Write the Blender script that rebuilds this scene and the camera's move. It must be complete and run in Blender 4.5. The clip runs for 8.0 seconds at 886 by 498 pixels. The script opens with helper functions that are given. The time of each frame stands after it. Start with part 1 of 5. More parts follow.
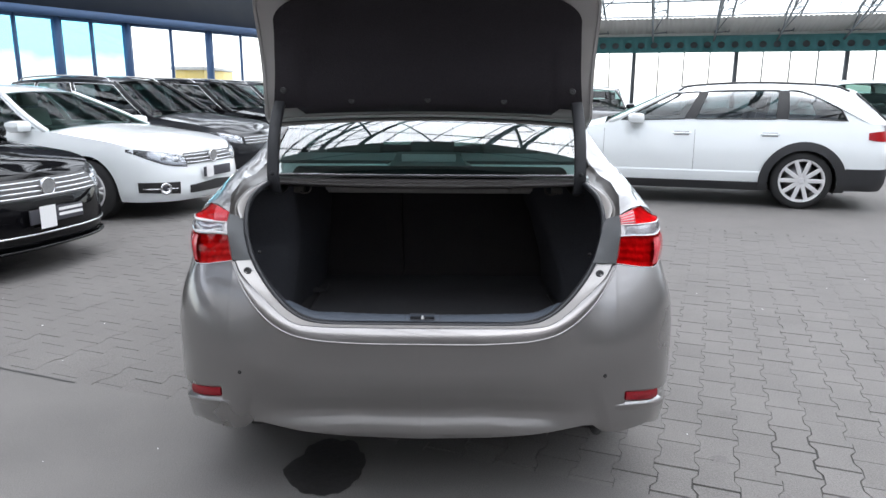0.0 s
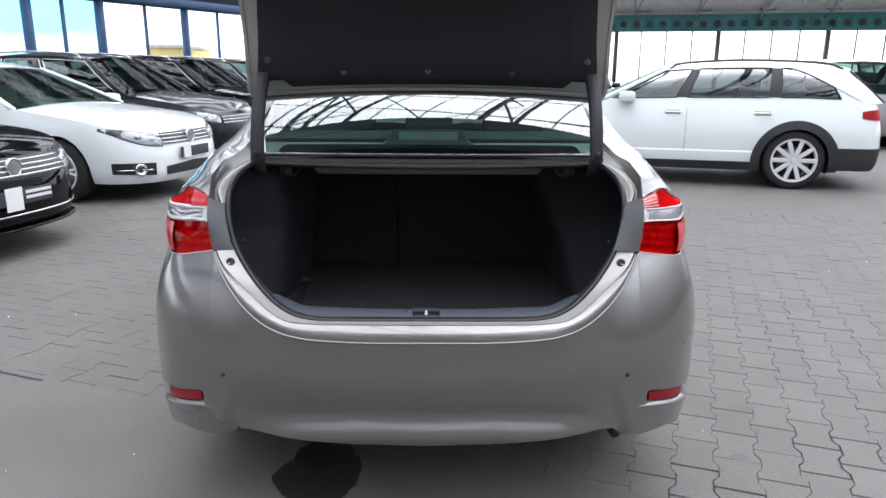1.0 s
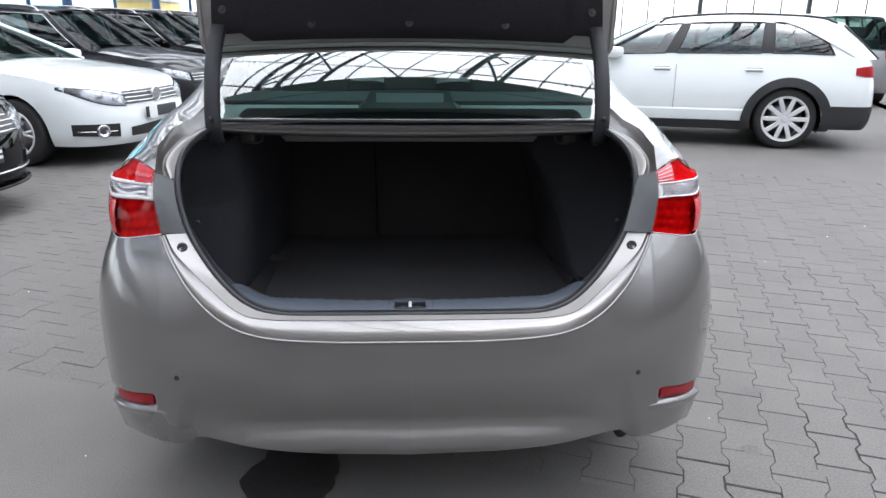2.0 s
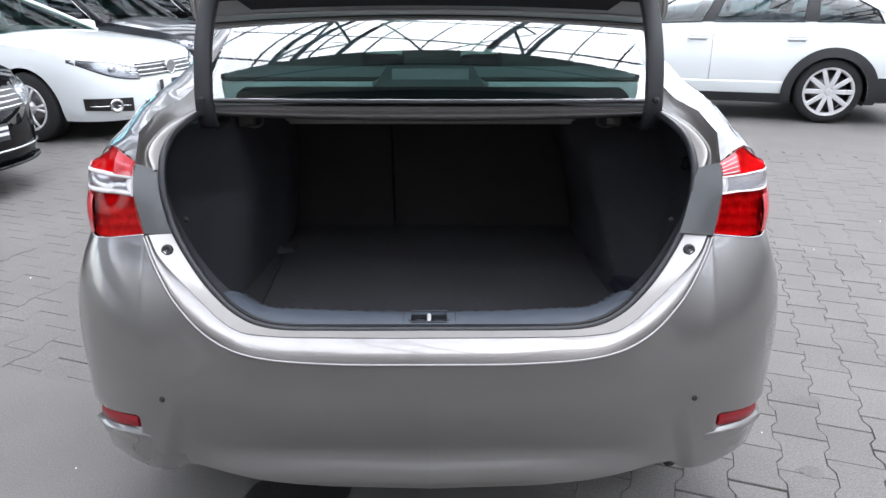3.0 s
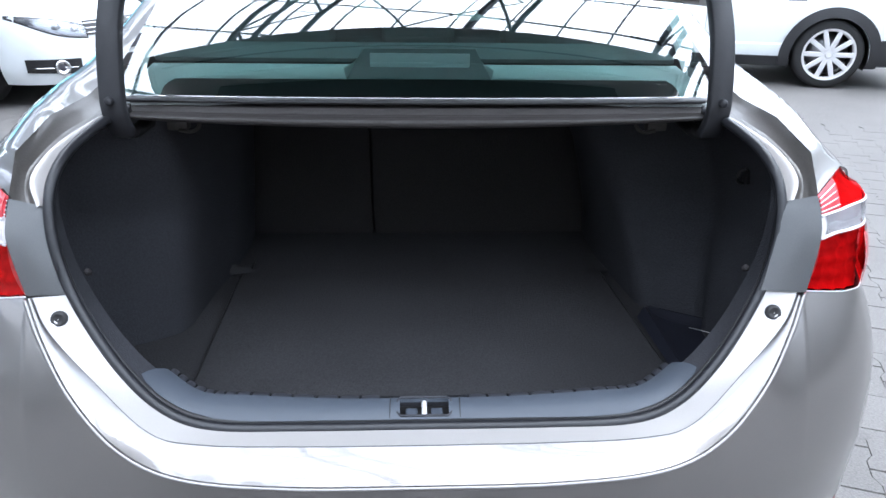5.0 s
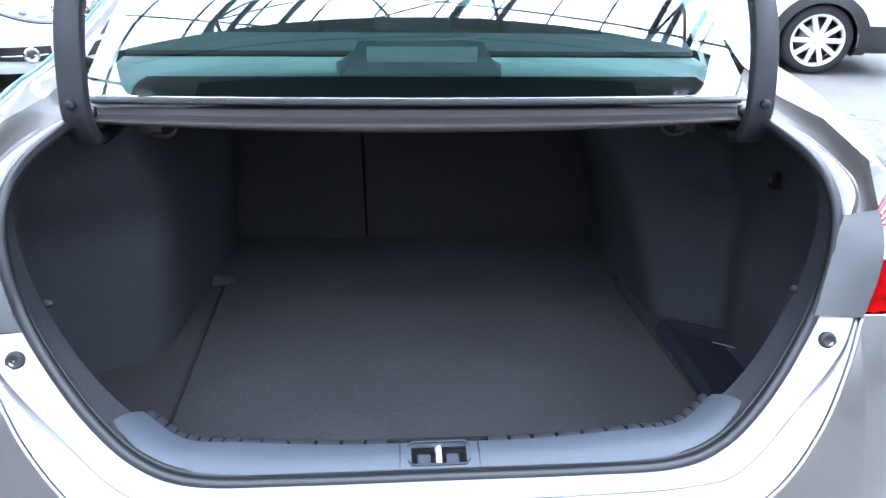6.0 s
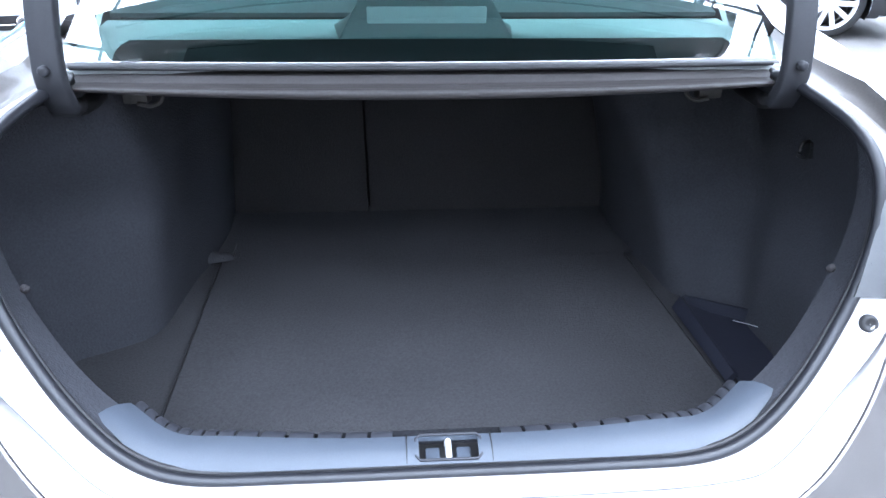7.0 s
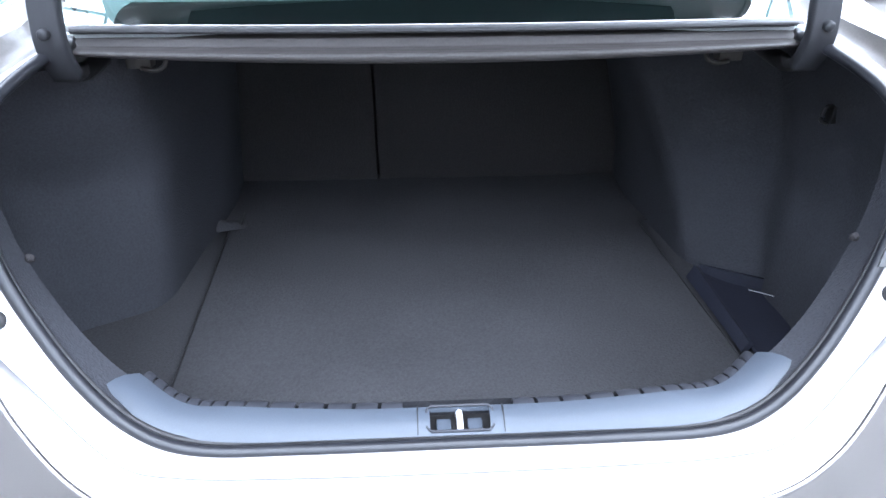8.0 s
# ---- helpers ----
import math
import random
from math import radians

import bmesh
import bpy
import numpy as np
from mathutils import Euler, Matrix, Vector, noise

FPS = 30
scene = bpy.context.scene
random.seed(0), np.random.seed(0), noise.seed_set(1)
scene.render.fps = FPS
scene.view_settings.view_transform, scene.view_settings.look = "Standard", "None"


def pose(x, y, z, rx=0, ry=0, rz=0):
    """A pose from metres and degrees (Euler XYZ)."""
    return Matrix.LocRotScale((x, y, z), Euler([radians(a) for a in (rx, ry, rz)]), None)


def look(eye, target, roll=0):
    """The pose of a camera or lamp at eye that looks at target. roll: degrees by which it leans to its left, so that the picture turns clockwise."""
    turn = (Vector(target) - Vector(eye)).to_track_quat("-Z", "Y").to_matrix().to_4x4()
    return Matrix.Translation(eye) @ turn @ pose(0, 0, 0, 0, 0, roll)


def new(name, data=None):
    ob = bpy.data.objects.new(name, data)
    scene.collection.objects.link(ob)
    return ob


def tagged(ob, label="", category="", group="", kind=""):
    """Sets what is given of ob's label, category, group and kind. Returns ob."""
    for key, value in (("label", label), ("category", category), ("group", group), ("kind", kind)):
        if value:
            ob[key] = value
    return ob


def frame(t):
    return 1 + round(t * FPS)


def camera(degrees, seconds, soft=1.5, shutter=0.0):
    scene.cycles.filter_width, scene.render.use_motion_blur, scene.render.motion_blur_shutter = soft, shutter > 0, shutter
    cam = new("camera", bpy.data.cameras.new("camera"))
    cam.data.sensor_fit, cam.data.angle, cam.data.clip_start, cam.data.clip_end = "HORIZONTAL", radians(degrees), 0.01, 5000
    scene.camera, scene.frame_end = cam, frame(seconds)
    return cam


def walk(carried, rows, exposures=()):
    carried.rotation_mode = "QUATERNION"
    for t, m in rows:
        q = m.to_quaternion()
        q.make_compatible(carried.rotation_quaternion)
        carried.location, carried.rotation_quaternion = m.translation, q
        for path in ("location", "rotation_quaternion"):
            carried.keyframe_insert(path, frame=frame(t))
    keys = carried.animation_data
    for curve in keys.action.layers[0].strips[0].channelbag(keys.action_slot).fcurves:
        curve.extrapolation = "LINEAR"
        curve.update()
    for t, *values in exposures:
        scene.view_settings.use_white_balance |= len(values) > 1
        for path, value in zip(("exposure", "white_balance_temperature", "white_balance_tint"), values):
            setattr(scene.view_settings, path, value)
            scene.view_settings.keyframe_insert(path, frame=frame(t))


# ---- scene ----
cam = camera(64.4, 8.0)
PATH = [
    (0, (0.098, -2.114, 1.435), (0.07, -0.164, 0.991), 0.27),
    (0.5, (0.074, -2.005, 1.423), (0.037, -0.055, 0.98), -0.23),
    (1, (0.022, -1.888, 1.404), (0.048, 0.049, 0.907), 0.37),
    (1.5, (0.002, -1.767, 1.393), (0.076, 0.15, 0.831), 0.37),
    (1.7, (0.006, -1.701, 1.396), (0.097, 0.21, 0.813), 0.47),
    (3, (0.017, -1.337, 1.384), (0.035, 0.541, 0.698), 0.14),
    (3.5, (-0.015, -1.216, 1.379), (0.067, 0.646, 0.654), 0.34),
    (4, (-0.029, -1.108, 1.383), (0.097, 0.728, 0.6), 0.34),
    (4.5, (-0.014, -0.978, 1.402), (0.107, 0.85, 0.599), 0.34),
    (4.7, (-0.011, -0.932, 1.405), (0.069, 0.899, 0.605), 0.74),
    (6, (-0.059, -0.713, 1.398), (0.078, 1.097, 0.559), 0.94),
    (6.5, (-0.06, -0.665, 1.388), (0.09, 1.131, 0.522), 0.91),
    (7, (-0.061, -0.632, 1.373), (0.066, 1.141, 0.457), 0.54),
    (7.5, (-0.06, -0.615, 1.363), (0.051, 1.138, 0.407), 0.14),
    (8, (-0.062, -0.611, 1.363), (0.036, 1.12, 0.367), 0.11),
]
EXPOSURES = [(0.0, 2.0, 6510, 12), (1.5, 2.0, 6520, 12), (3.0, 2.34, 6480, 13), (4.0, 2.42, 6370, 13), (4.5, 2.50, 6240, 12), (6.0, 3.37, 5610, 10), (7.0, 3.76, 5600, 12), (8.0, 3.88, 5770, 12)]
walk(cam, [(t, look(eye, target, roll)) for t, eye, target, roll in PATH], EXPOSURES)

# ---- light ----
world = bpy.data.worlds.new("overcast_sky")
scene.world = world
world.use_nodes = True
wn = world.node_tree.nodes
sky = wn.new("ShaderNodeTexSky")
sky.sky_type = "NISHITA"
sky.sun_disc = False
sky.sun_elevation = radians(77)
sky.sun_rotation = radians(34)
sky.air_density, sky.dust_density, sky.ozone_density = 1.0, 1.0, 1.0
haze = wn.new("ShaderNodeHueSaturation")
haze.inputs["Saturation"].default_value = 0.35
world.node_tree.links.new(sky.outputs[0], haze.inputs["Color"])
world.node_tree.links.new(haze.outputs[0], wn["Background"].inputs[0])
wn["Background"].inputs[1].default_value = 0.15

sun = new("sun", bpy.data.lights.new("sun", "SUN"))
sun.data.energy, sun.data.angle, sun.data.color = 1.5, radians(130), (1.0, 0.975, 0.95)
sun.matrix_world = look((1.5, 2.2, 12), (0, 0, 0))


# ---- materials ----
def material(name, color, rough=0.5, metal=0.0, vary=0.12, grain=60.0, broad=2.5, bump=0.0, coat=0.0, spec=0.5, second=None, trans=0.0, object_random=0.0, sharp=0.25, laid=False, coat_ior=1.5):
    """A procedural surface: base colour varied at two scales, roughness broken up, fine relief."""
    m = bpy.data.materials.new(name)
    m.use_nodes = True
    nodes, links = m.node_tree.nodes, m.node_tree.links
    b = nodes["Principled BSDF"]
    co = nodes.new("ShaderNodeTexCoord")
    fine, wide = nodes.new("ShaderNodeTexNoise"), nodes.new("ShaderNodeTexNoise")
    where = nodes.new("ShaderNodeNewGeometry").outputs["Position"] if laid else co.outputs["Object"]
    for n, s, d in ((fine, grain, 3), (wide, broad, 4)):
        n.inputs["Scale"].default_value, n.inputs["Detail"].default_value = s, d
        links.new(where, n.inputs["Vector"])
    mix = nodes.new("ShaderNodeMix")
    mix.data_type = "RGBA"
    dark = second or [c * (1 - vary * 2) for c in color]
    lite = [min(1, c * (1 + vary)) for c in color]
    mix.inputs[6].default_value, mix.inputs[7].default_value = (*dark, 1), (*lite, 1)
    add = nodes.new("ShaderNodeMath")
    add.operation = "ADD"
    half = nodes.new("ShaderNodeMath")
    half.operation = "MULTIPLY"
    half.inputs[1].default_value = 0.5
    spread = nodes.new("ShaderNodeMapRange")
    spread.inputs[1].default_value, spread.inputs[2].default_value = 0.5 - sharp, 0.5 + sharp
    links.new(fine.outputs["Fac"], spread.inputs[0])
    links.new(spread.outputs[0], add.inputs[0]), links.new(wide.outputs["Fac"], add.inputs[1])
    links.new(add.outputs[0], half.inputs[0])
    links.new(half.outputs[0], mix.inputs[0])
    out = mix.outputs[2]
    if object_random:
        info, hsv, span = nodes.new("ShaderNodeObjectInfo"), nodes.new("ShaderNodeHueSaturation"), nodes.new("ShaderNodeMapRange")
        span.inputs[3].default_value, span.inputs[4].default_value = 1 - object_random, 1 + object_random
        links.new(info.outputs["Random"], span.inputs[0]), links.new(span.outputs[0], hsv.inputs["Value"])
        links.new(out, hsv.inputs["Color"])
        out = hsv.outputs[0]
    links.new(out, b.inputs["Base Color"])
    span = nodes.new("ShaderNodeMapRange")
    span.inputs[3].default_value, span.inputs[4].default_value = max(0.01, rough * 0.82), min(1, rough * 1.18)
    links.new(wide.outputs["Fac"], span.inputs[0]), links.new(span.outputs[0], b.inputs["Roughness"])
    b.inputs["Metallic"].default_value, b.inputs["Specular IOR Level"].default_value = metal, spec
    b.inputs["Coat Weight"].default_value, b.inputs["Coat Roughness"].default_value, b.inputs["Coat IOR"].default_value = coat, 0.03, coat_ior
    b.inputs["Transmission Weight"].default_value = trans
    if bump:
        bn = nodes.new("ShaderNodeBump")
        bn.inputs["Strength"].default_value, bn.inputs["Distance"].default_value = bump, 0.004
        links.new(fine.outputs["Fac"], bn.inputs["Height"]), links.new(bn.outputs[0], b.inputs["Normal"])
    return m


def glass_material(name, tint, clear, gain=1.5, base=0.02, graded=None):
    """Thin window glass: a clear tinted part and a mirror part that grows towards grazing angles."""
    m = bpy.data.materials.new(name)
    m.use_nodes = True
    nodes, links = m.node_tree.nodes, m.node_tree.links
    out = nodes["Material Output"]
    nodes.remove(nodes["Principled BSDF"])
    see, gloss, mix, fres = (nodes.new("ShaderNode" + k) for k in ("BsdfTransparent", "BsdfGlossy", "MixShader", "Fresnel"))
    see.inputs[0].default_value = (*[c * clear for c in tint], 1)
    gloss.inputs["Roughness"].default_value = 0.01
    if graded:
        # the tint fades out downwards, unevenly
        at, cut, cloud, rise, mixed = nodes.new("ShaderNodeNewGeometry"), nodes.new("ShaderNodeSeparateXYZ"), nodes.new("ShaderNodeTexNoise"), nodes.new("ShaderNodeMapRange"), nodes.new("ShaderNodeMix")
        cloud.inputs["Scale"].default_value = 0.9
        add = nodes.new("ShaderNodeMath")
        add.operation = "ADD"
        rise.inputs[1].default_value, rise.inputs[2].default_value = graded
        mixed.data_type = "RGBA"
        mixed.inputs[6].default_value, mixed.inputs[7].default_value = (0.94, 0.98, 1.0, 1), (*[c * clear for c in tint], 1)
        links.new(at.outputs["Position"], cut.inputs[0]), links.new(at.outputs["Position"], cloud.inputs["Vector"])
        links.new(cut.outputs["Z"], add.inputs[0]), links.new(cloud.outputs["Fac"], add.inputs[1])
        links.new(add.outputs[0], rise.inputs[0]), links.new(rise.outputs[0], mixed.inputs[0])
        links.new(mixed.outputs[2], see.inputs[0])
    fres.inputs[0].default_value = 1.62
    boost = nodes.new("ShaderNodeMath")
    boost.operation, boost.use_clamp = "MULTIPLY_ADD", True
    boost.inputs[1].default_value, boost.inputs[2].default_value = gain, base
    links.new(fres.outputs[0], boost.inputs[0]), links.new(boost.outputs[0], mix.inputs[0])
    links.new(see.outputs[0], mix.inputs[1]), links.new(gloss.outputs[0], mix.inputs[2])
    links.new(mix.outputs[0], out.inputs[0])
    return m


M = {
    "silver": material("silver_brown_metallic_paint", (0.226, 0.217, 0.216), 0.29, 0.85, 0.05, 900, 1.5, coat=1.0, coat_ior=1.6),
    "silver_raw": material("silver_satin_aperture_paint", (0.46, 0.445, 0.435), 0.38, 0.25, 0.05, 700, 2.0, coat=0.3),
    "lid_paint": material("satin_brown_grey_lid_paint", (0.33, 0.318, 0.312), 0.40, 0.5, 0.06, 700, 2.0, coat=0.2),
    # painted body metal set darker, with the shade below the lid in its colour
    "ledge": material("satin_shaded_body_metal", (0.058, 0.054, 0.053), 0.45, 0.0, 0.2, 300, 3, spec=0.25),
    "bracket": material("grey_bracket_metal", (0.22, 0.21, 0.205), 0.5, 0.2, 0.15, 120, 6),
    "lamp_housing": material("grey_lamp_housing", (0.20, 0.23, 0.23), 0.6, 0, 0.1, 300, 4),
    "lamp_trim": material("satin_grey_paint", (0.12, 0.125, 0.13), 0.5, 0.3, 0.08, 500, 2),
    "arm": material("dark_grey_arm_cover", (0.016, 0.017, 0.021), 0.60, 0.0, 0.1, 300, 4, 0.05),
    "carpet": material("charcoal_needle_felt", (0.056, 0.056, 0.060), 0.95, 0, 0.31, 210, 4, 0.6, spec=0.1, sharp=0.34),
    "lid_felt": material("black_lid_felt", (0.031, 0.028, 0.032), 0.95, 0, 0.2, 260, 4, 0.4, spec=0.1, sharp=0.2),
    "liner": material("black_felt_liner", (0.038, 0.036, 0.038), 0.95, 0, 0.2, 260, 4, 0.5, spec=0.1, sharp=0.2),
    "side_felt": material("dark_moulded_felt", (0.060, 0.062, 0.071), 0.95, 0, 0.30, 230, 5, 0.45, spec=0.1, sharp=0.42),
    "black_plastic": material("black_plastic", (0.018, 0.018, 0.019), 0.45, 0, 0.15, 300, 4, 0.1),
    "sill_plastic": material("grained_grey_sill_plastic", (0.064, 0.077, 0.098), 0.46, 0, 0.1, 600, 4, 0.08),
    "bin_plastic": material("navy_black_bin_plastic", (0.016, 0.018, 0.030), 0.6, 0, 0.15, 200, 6, 0.2),
    "rubber": material("black_rubber", (0.022, 0.022, 0.024), 0.55, 0, 0.2, 200, 6, 0.1),
    "seal": material("sealing_rubber", (0.017, 0.018, 0.022), 0.34, 0, 0.15, 200, 6, 0.05),
    "red_lens": material("red_lamp_lens", (0.42, 0.002, 0.005), 0.3, 0, 0.35, 160, 16, 0.25, coat=0.45, spec=0.1, second=(0.10, 0.0, 0.002)),
    "pale_lens": material("pale_red_lamp_lens", (0.60, 0.045, 0.060), 0.2, 0, 0.3, 120, 14, 0.2, coat=0.5, spec=0.2),
    "bowl": material("headlamp_reflector", (0.46, 0.47, 0.48), 0.25, 0.7, 0.3, 90, 22, 0.3),
    "clear_rim": material("frosted_white_lens_rim", (0.62, 0.60, 0.61), 0.25, 0, 0.1, 90, 18, 0.1, coat=0.6),
    "lamp_facets": material("bright_lamp_reflector", (0.88, 0.86, 0.86), 0.35, 0.15, 0.06, 120, 20),
    "red_facets": material("red_lit_reflector", (0.58, 0.52, 0.50), 0.40, 0.3, 0.28, 45, 22, 0.15, sharp=0.2),
    "tab_plastic": material("dark_tab_plastic", (0.030, 0.032, 0.040), 0.55, 0, 0.1, 400, 6),
    # body silver darkened: the gutter's shade and dark reflections are in the colour
    "gutter_shaded": material("shaded_gutter_silver", (0.115, 0.108, 0.103), 0.34, 0.5, 0.12, 300, 5, coat=0.3),
    "latch_metal": material("dull_latch_metal", (0.075, 0.070, 0.064), 0.5, 0.3, 0.3, 90, 30, 0.2),
    "damp_sand": material("damp_joint_sand", (0.030, 0.029, 0.028), 0.8, 0, 0.3, 200, 3, 0.5),
    "chrome": material("chrome", (0.75, 0.75, 0.76), 0.10, 1.0, 0.05, 200, 5),
    "steel": material("galvanised_steel", (0.45, 0.45, 0.46), 0.4, 1.0, 0.15, 90, 4),
    "white": material("white_car_paint", (0.82, 0.86, 0.87), 0.3, 0, 0.03, 600, 1.2, coat=1.0),
    "black": material("black_car_paint", (0.004, 0.004, 0.005), 0.3, 0, 0.2, 600, 1.2, coat=0.6, spec=0.0),
    "graphite": material("graphite_car_paint", (0.010, 0.011, 0.014), 0.3, 0.2, 0.1, 600, 1.2, coat=0.7, spec=0.1),
    "grey_car": material("grey_car_paint", (0.30, 0.30, 0.31), 0.35, 0.5, 0.06, 600, 1.2, coat=1.0),
    "cladding": material("dark_grey_cladding", (0.030, 0.031, 0.034), 0.55, 0, 0.15, 350, 3, 0.15),
    "alloy": material("alloy_wheel", (0.76, 0.76, 0.77), 0.35, 0.35, 0.06, 200, 4),
    "tyre": material("tyre_rubber", (0.020, 0.020, 0.021), 0.8, 0, 0.2, 120, 6, 0.3),
    "seat": material("grey_seat_fabric", (0.10, 0.11, 0.115), 0.9, 0, 0.25, 300, 5, 0.4),
    "beige_seat": material("pale_seat_leather", (0.40, 0.38, 0.35), 0.6, 0, 0.12, 200, 5, 0.2),
    "shelf": material("grey_parcel_shelf_felt", (0.42, 0.46, 0.46), 0.95, 0, 0.2, 300, 3, 0.5),
    "asphalt": material("worn_asphalt", (0.165, 0.159, 0.153), 0.85, 0, 0.32, 240, 1.6, 0.5, spec=0.3, laid=True),
    "yard": material("pale_concrete_yard", (0.50, 0.50, 0.49), 0.9, 0, 0.12, 20, 0.2, 0.2),
    "sand": material("joint_sand", (0.125, 0.121, 0.116), 0.95, 0, 0.3, 200, 3, 0.5),
    "paver": material("grey_concrete_paver", (0.168, 0.161, 0.155), 0.85, 0, 0.28, 150, 2.2, 0.5, spec=0.3, object_random=0.05, laid=True),
    "reflector_red": material("deep_red_reflector", (0.24, 0.002, 0.010), 0.3, 0, 0.25, 200, 10, 0.2, coat=0.4, spec=0.1),
    "stain": material("oil_stain", (0.030, 0.029, 0.029), 0.55, 0, 0.3, 60, 9, 0.2),
    "faint_stain": material("faint_old_stain", (0.135, 0.129, 0.124), 0.8, 0, 0.3, 150, 9, 0.3),
    "blue_frame": material("blue_window_frame", (0.075, 0.15, 0.30), 0.45, 0, 0.1, 80, 2),
    "fascia": material("dark_blue_fascia", (0.035, 0.045, 0.065), 0.55, 0, 0.15, 40, 1.2),
    "post": material("grey_post_paint", (0.10, 0.11, 0.12), 0.5, 0, 0.1, 60, 2),
    "teal": material("teal_beam_paint", (0.055, 0.22, 0.23), 0.5, 0, 0.15, 50, 1.5),
    "truss": material("truss_paint", (0.16, 0.19, 0.21), 0.5, 0.2, 0.1, 50, 1.5),
    "sheet": material("corrugated_roof_sheet", (0.60, 0.60, 0.58), 0.5, 0.1, 0.12, 30, 0.8),
    "wall": material("pale_render", (0.55, 0.55, 0.54), 0.8, 0, 0.08, 60, 0.7, 0.2),
    "yellow": material("yellow_cladding", (0.80, 0.60, 0.16), 0.6, 0, 0.08, 40, 0.6),
    "paper": material("white_card", (0.78, 0.78, 0.78), 0.6, 0, 0.04, 100, 4),
    "print": material("dark_print", (0.04, 0.04, 0.05), 0.6, 0, 0.05, 100, 4),
    "car_glass": glass_material("car_window_glass", (0.66, 0.88, 0.84), 0.62, 0.045, 0.0),
    "rear_glass": glass_material("green_rear_window_glass", (0.66, 0.93, 0.90), 0.78, 2.5),
    "side_glass": glass_material("dark_side_window_glass", (0.62, 0.80, 0.82), 0.35, 1.3, 0.0),
    "red_glass": glass_material("red_lamp_glass", (0.86, 0.055, 0.065), 1.0, 0.03, 0.0),
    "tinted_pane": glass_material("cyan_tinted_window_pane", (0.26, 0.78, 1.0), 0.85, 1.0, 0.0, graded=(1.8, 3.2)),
    "pane": glass_material("clear_window_pane", (0.93, 0.98, 1.0), 0.93, 1.0, 0.0),
    "lamp_glass": glass_material("clear_lamp_cover", (0.97, 0.98, 1.0), 0.95, 0.6, 0.0),
}


# ---- mesh helpers ----
def part(name, bm, mat, parent=None, label="", angle=38, solid=0.0, mirror=False):
    """Link a bmesh as one mesh object under a thing or a part."""
    if mirror:
        bmesh.ops.reverse_faces(bm, faces=bm.faces)
    for f in bm.faces:
        f.smooth = True
    for e in bm.edges:
        if len(e.link_faces) != 2 or e.calc_face_angle(0) > radians(angle):
            e.smooth = False
    me = bpy.data.meshes.new(name)
    bm.to_mesh(me)
    bm.free()
    me.materials.append(M[mat] if isinstance(mat, str) else mat)
    ob = new(name, me)
    ob.parent = parent
    if label:
        ob["label"] = label
    if solid:
        mod = ob.modifiers.new("thickness", "SOLIDIFY")
        mod.thickness, mod.offset = solid, -1
    return ob


def thing(name, label, category, m=None, group="", kind=""):
    ob = new(name)
    ob.empty_display_size = 0.2
    if m is not None:
        ob.matrix_world = m
    return tagged(ob, label, category, group, kind)


def grid(fn, us, vs, skip=None, bm=None):
    """A sheet of quads over fn(u, v)."""
    bm = bm or bmesh.new()
    rows = [[bm.verts.new(fn(u, v)) for v in vs] for u in us]
    for i in range(len(us) - 1):
        for j in range(len(vs) - 1):
            if skip and skip((us[i] + us[i + 1]) / 2, (vs[j] + vs[j + 1]) / 2):
                continue
            bm.faces.new((rows[i][j], rows[i + 1][j], rows[i + 1][j + 1], rows[i][j + 1]))
    return bm


def span(a, b, n):
    return [a + (b - a) * i / n for i in range(n + 1)]


def curve3(pts, n):
    """A smooth curve through a few points (Catmull-Rom), n steps a stretch."""
    p = [Vector(q) for q in pts]
    p = [2 * p[0] - p[1]] + p + [2 * p[-1] - p[-2]]
    out = []
    for i in range(1, len(p) - 2):
        for k in range(n):
            t = k / n
            a, b, c, d = p[i - 1], p[i], p[i + 1], p[i + 2]
            out.append(0.5 * (2 * b + (c - a) * t + (2 * a - 5 * b + 4 * c - d) * t * t + (3 * b - a - 3 * c + d) * t ** 3))
    return out + [p[-2]]


def sweep(section, path, bm=None, up=(0, 0, 1), closed=False, caps=True):
    """Sweep a 2D section (side, up) along a path."""
    bm = bm or bmesh.new()
    rings = []
    n = len(path)
    for i, p in enumerate(path):
        a, b = path[(i - 1) % n if closed else max(i - 1, 0)], path[(i + 1) % n if closed else min(i + 1, n - 1)]
        t = (Vector(b) - Vector(a)).normalized()
        s = t.cross(Vector(up))
        s = s.normalized() if s.length > 1e-6 else Vector((1, 0, 0))
        w = s.cross(t)
        rings.append([bm.verts.new(Vector(p) + s * x + w * y) for x, y in section])
    m = len(section)
    for i in range(n if closed else n - 1):
        r, q = rings[i], rings[(i + 1) % n]
        for j in range(m):
            bm.faces.new((r[j], r[(j + 1) % m], q[(j + 1) % m], q[j]))
    if caps and not closed:
        bm.faces.new(rings[0][::-1]), bm.faces.new(rings[-1])
    return bm


def ring(r, n=8, sx=1.0, sy=1.0):
    return [(r * sx * math.cos(2 * math.pi * k / n), r * sy * math.sin(2 * math.pi * k / n)) for k in range(n)]


def rect(w, h, b=0.0):
    if not b:
        return [(-w / 2, -h / 2), (w / 2, -h / 2), (w / 2, h / 2), (-w / 2, h / 2)]
    x, y = w / 2, h / 2
    return [(-x + b, -y), (x - b, -y), (x, -y + b), (x, y - b), (x - b, y), (-x + b, y), (-x, y - b), (-x, -y + b)]


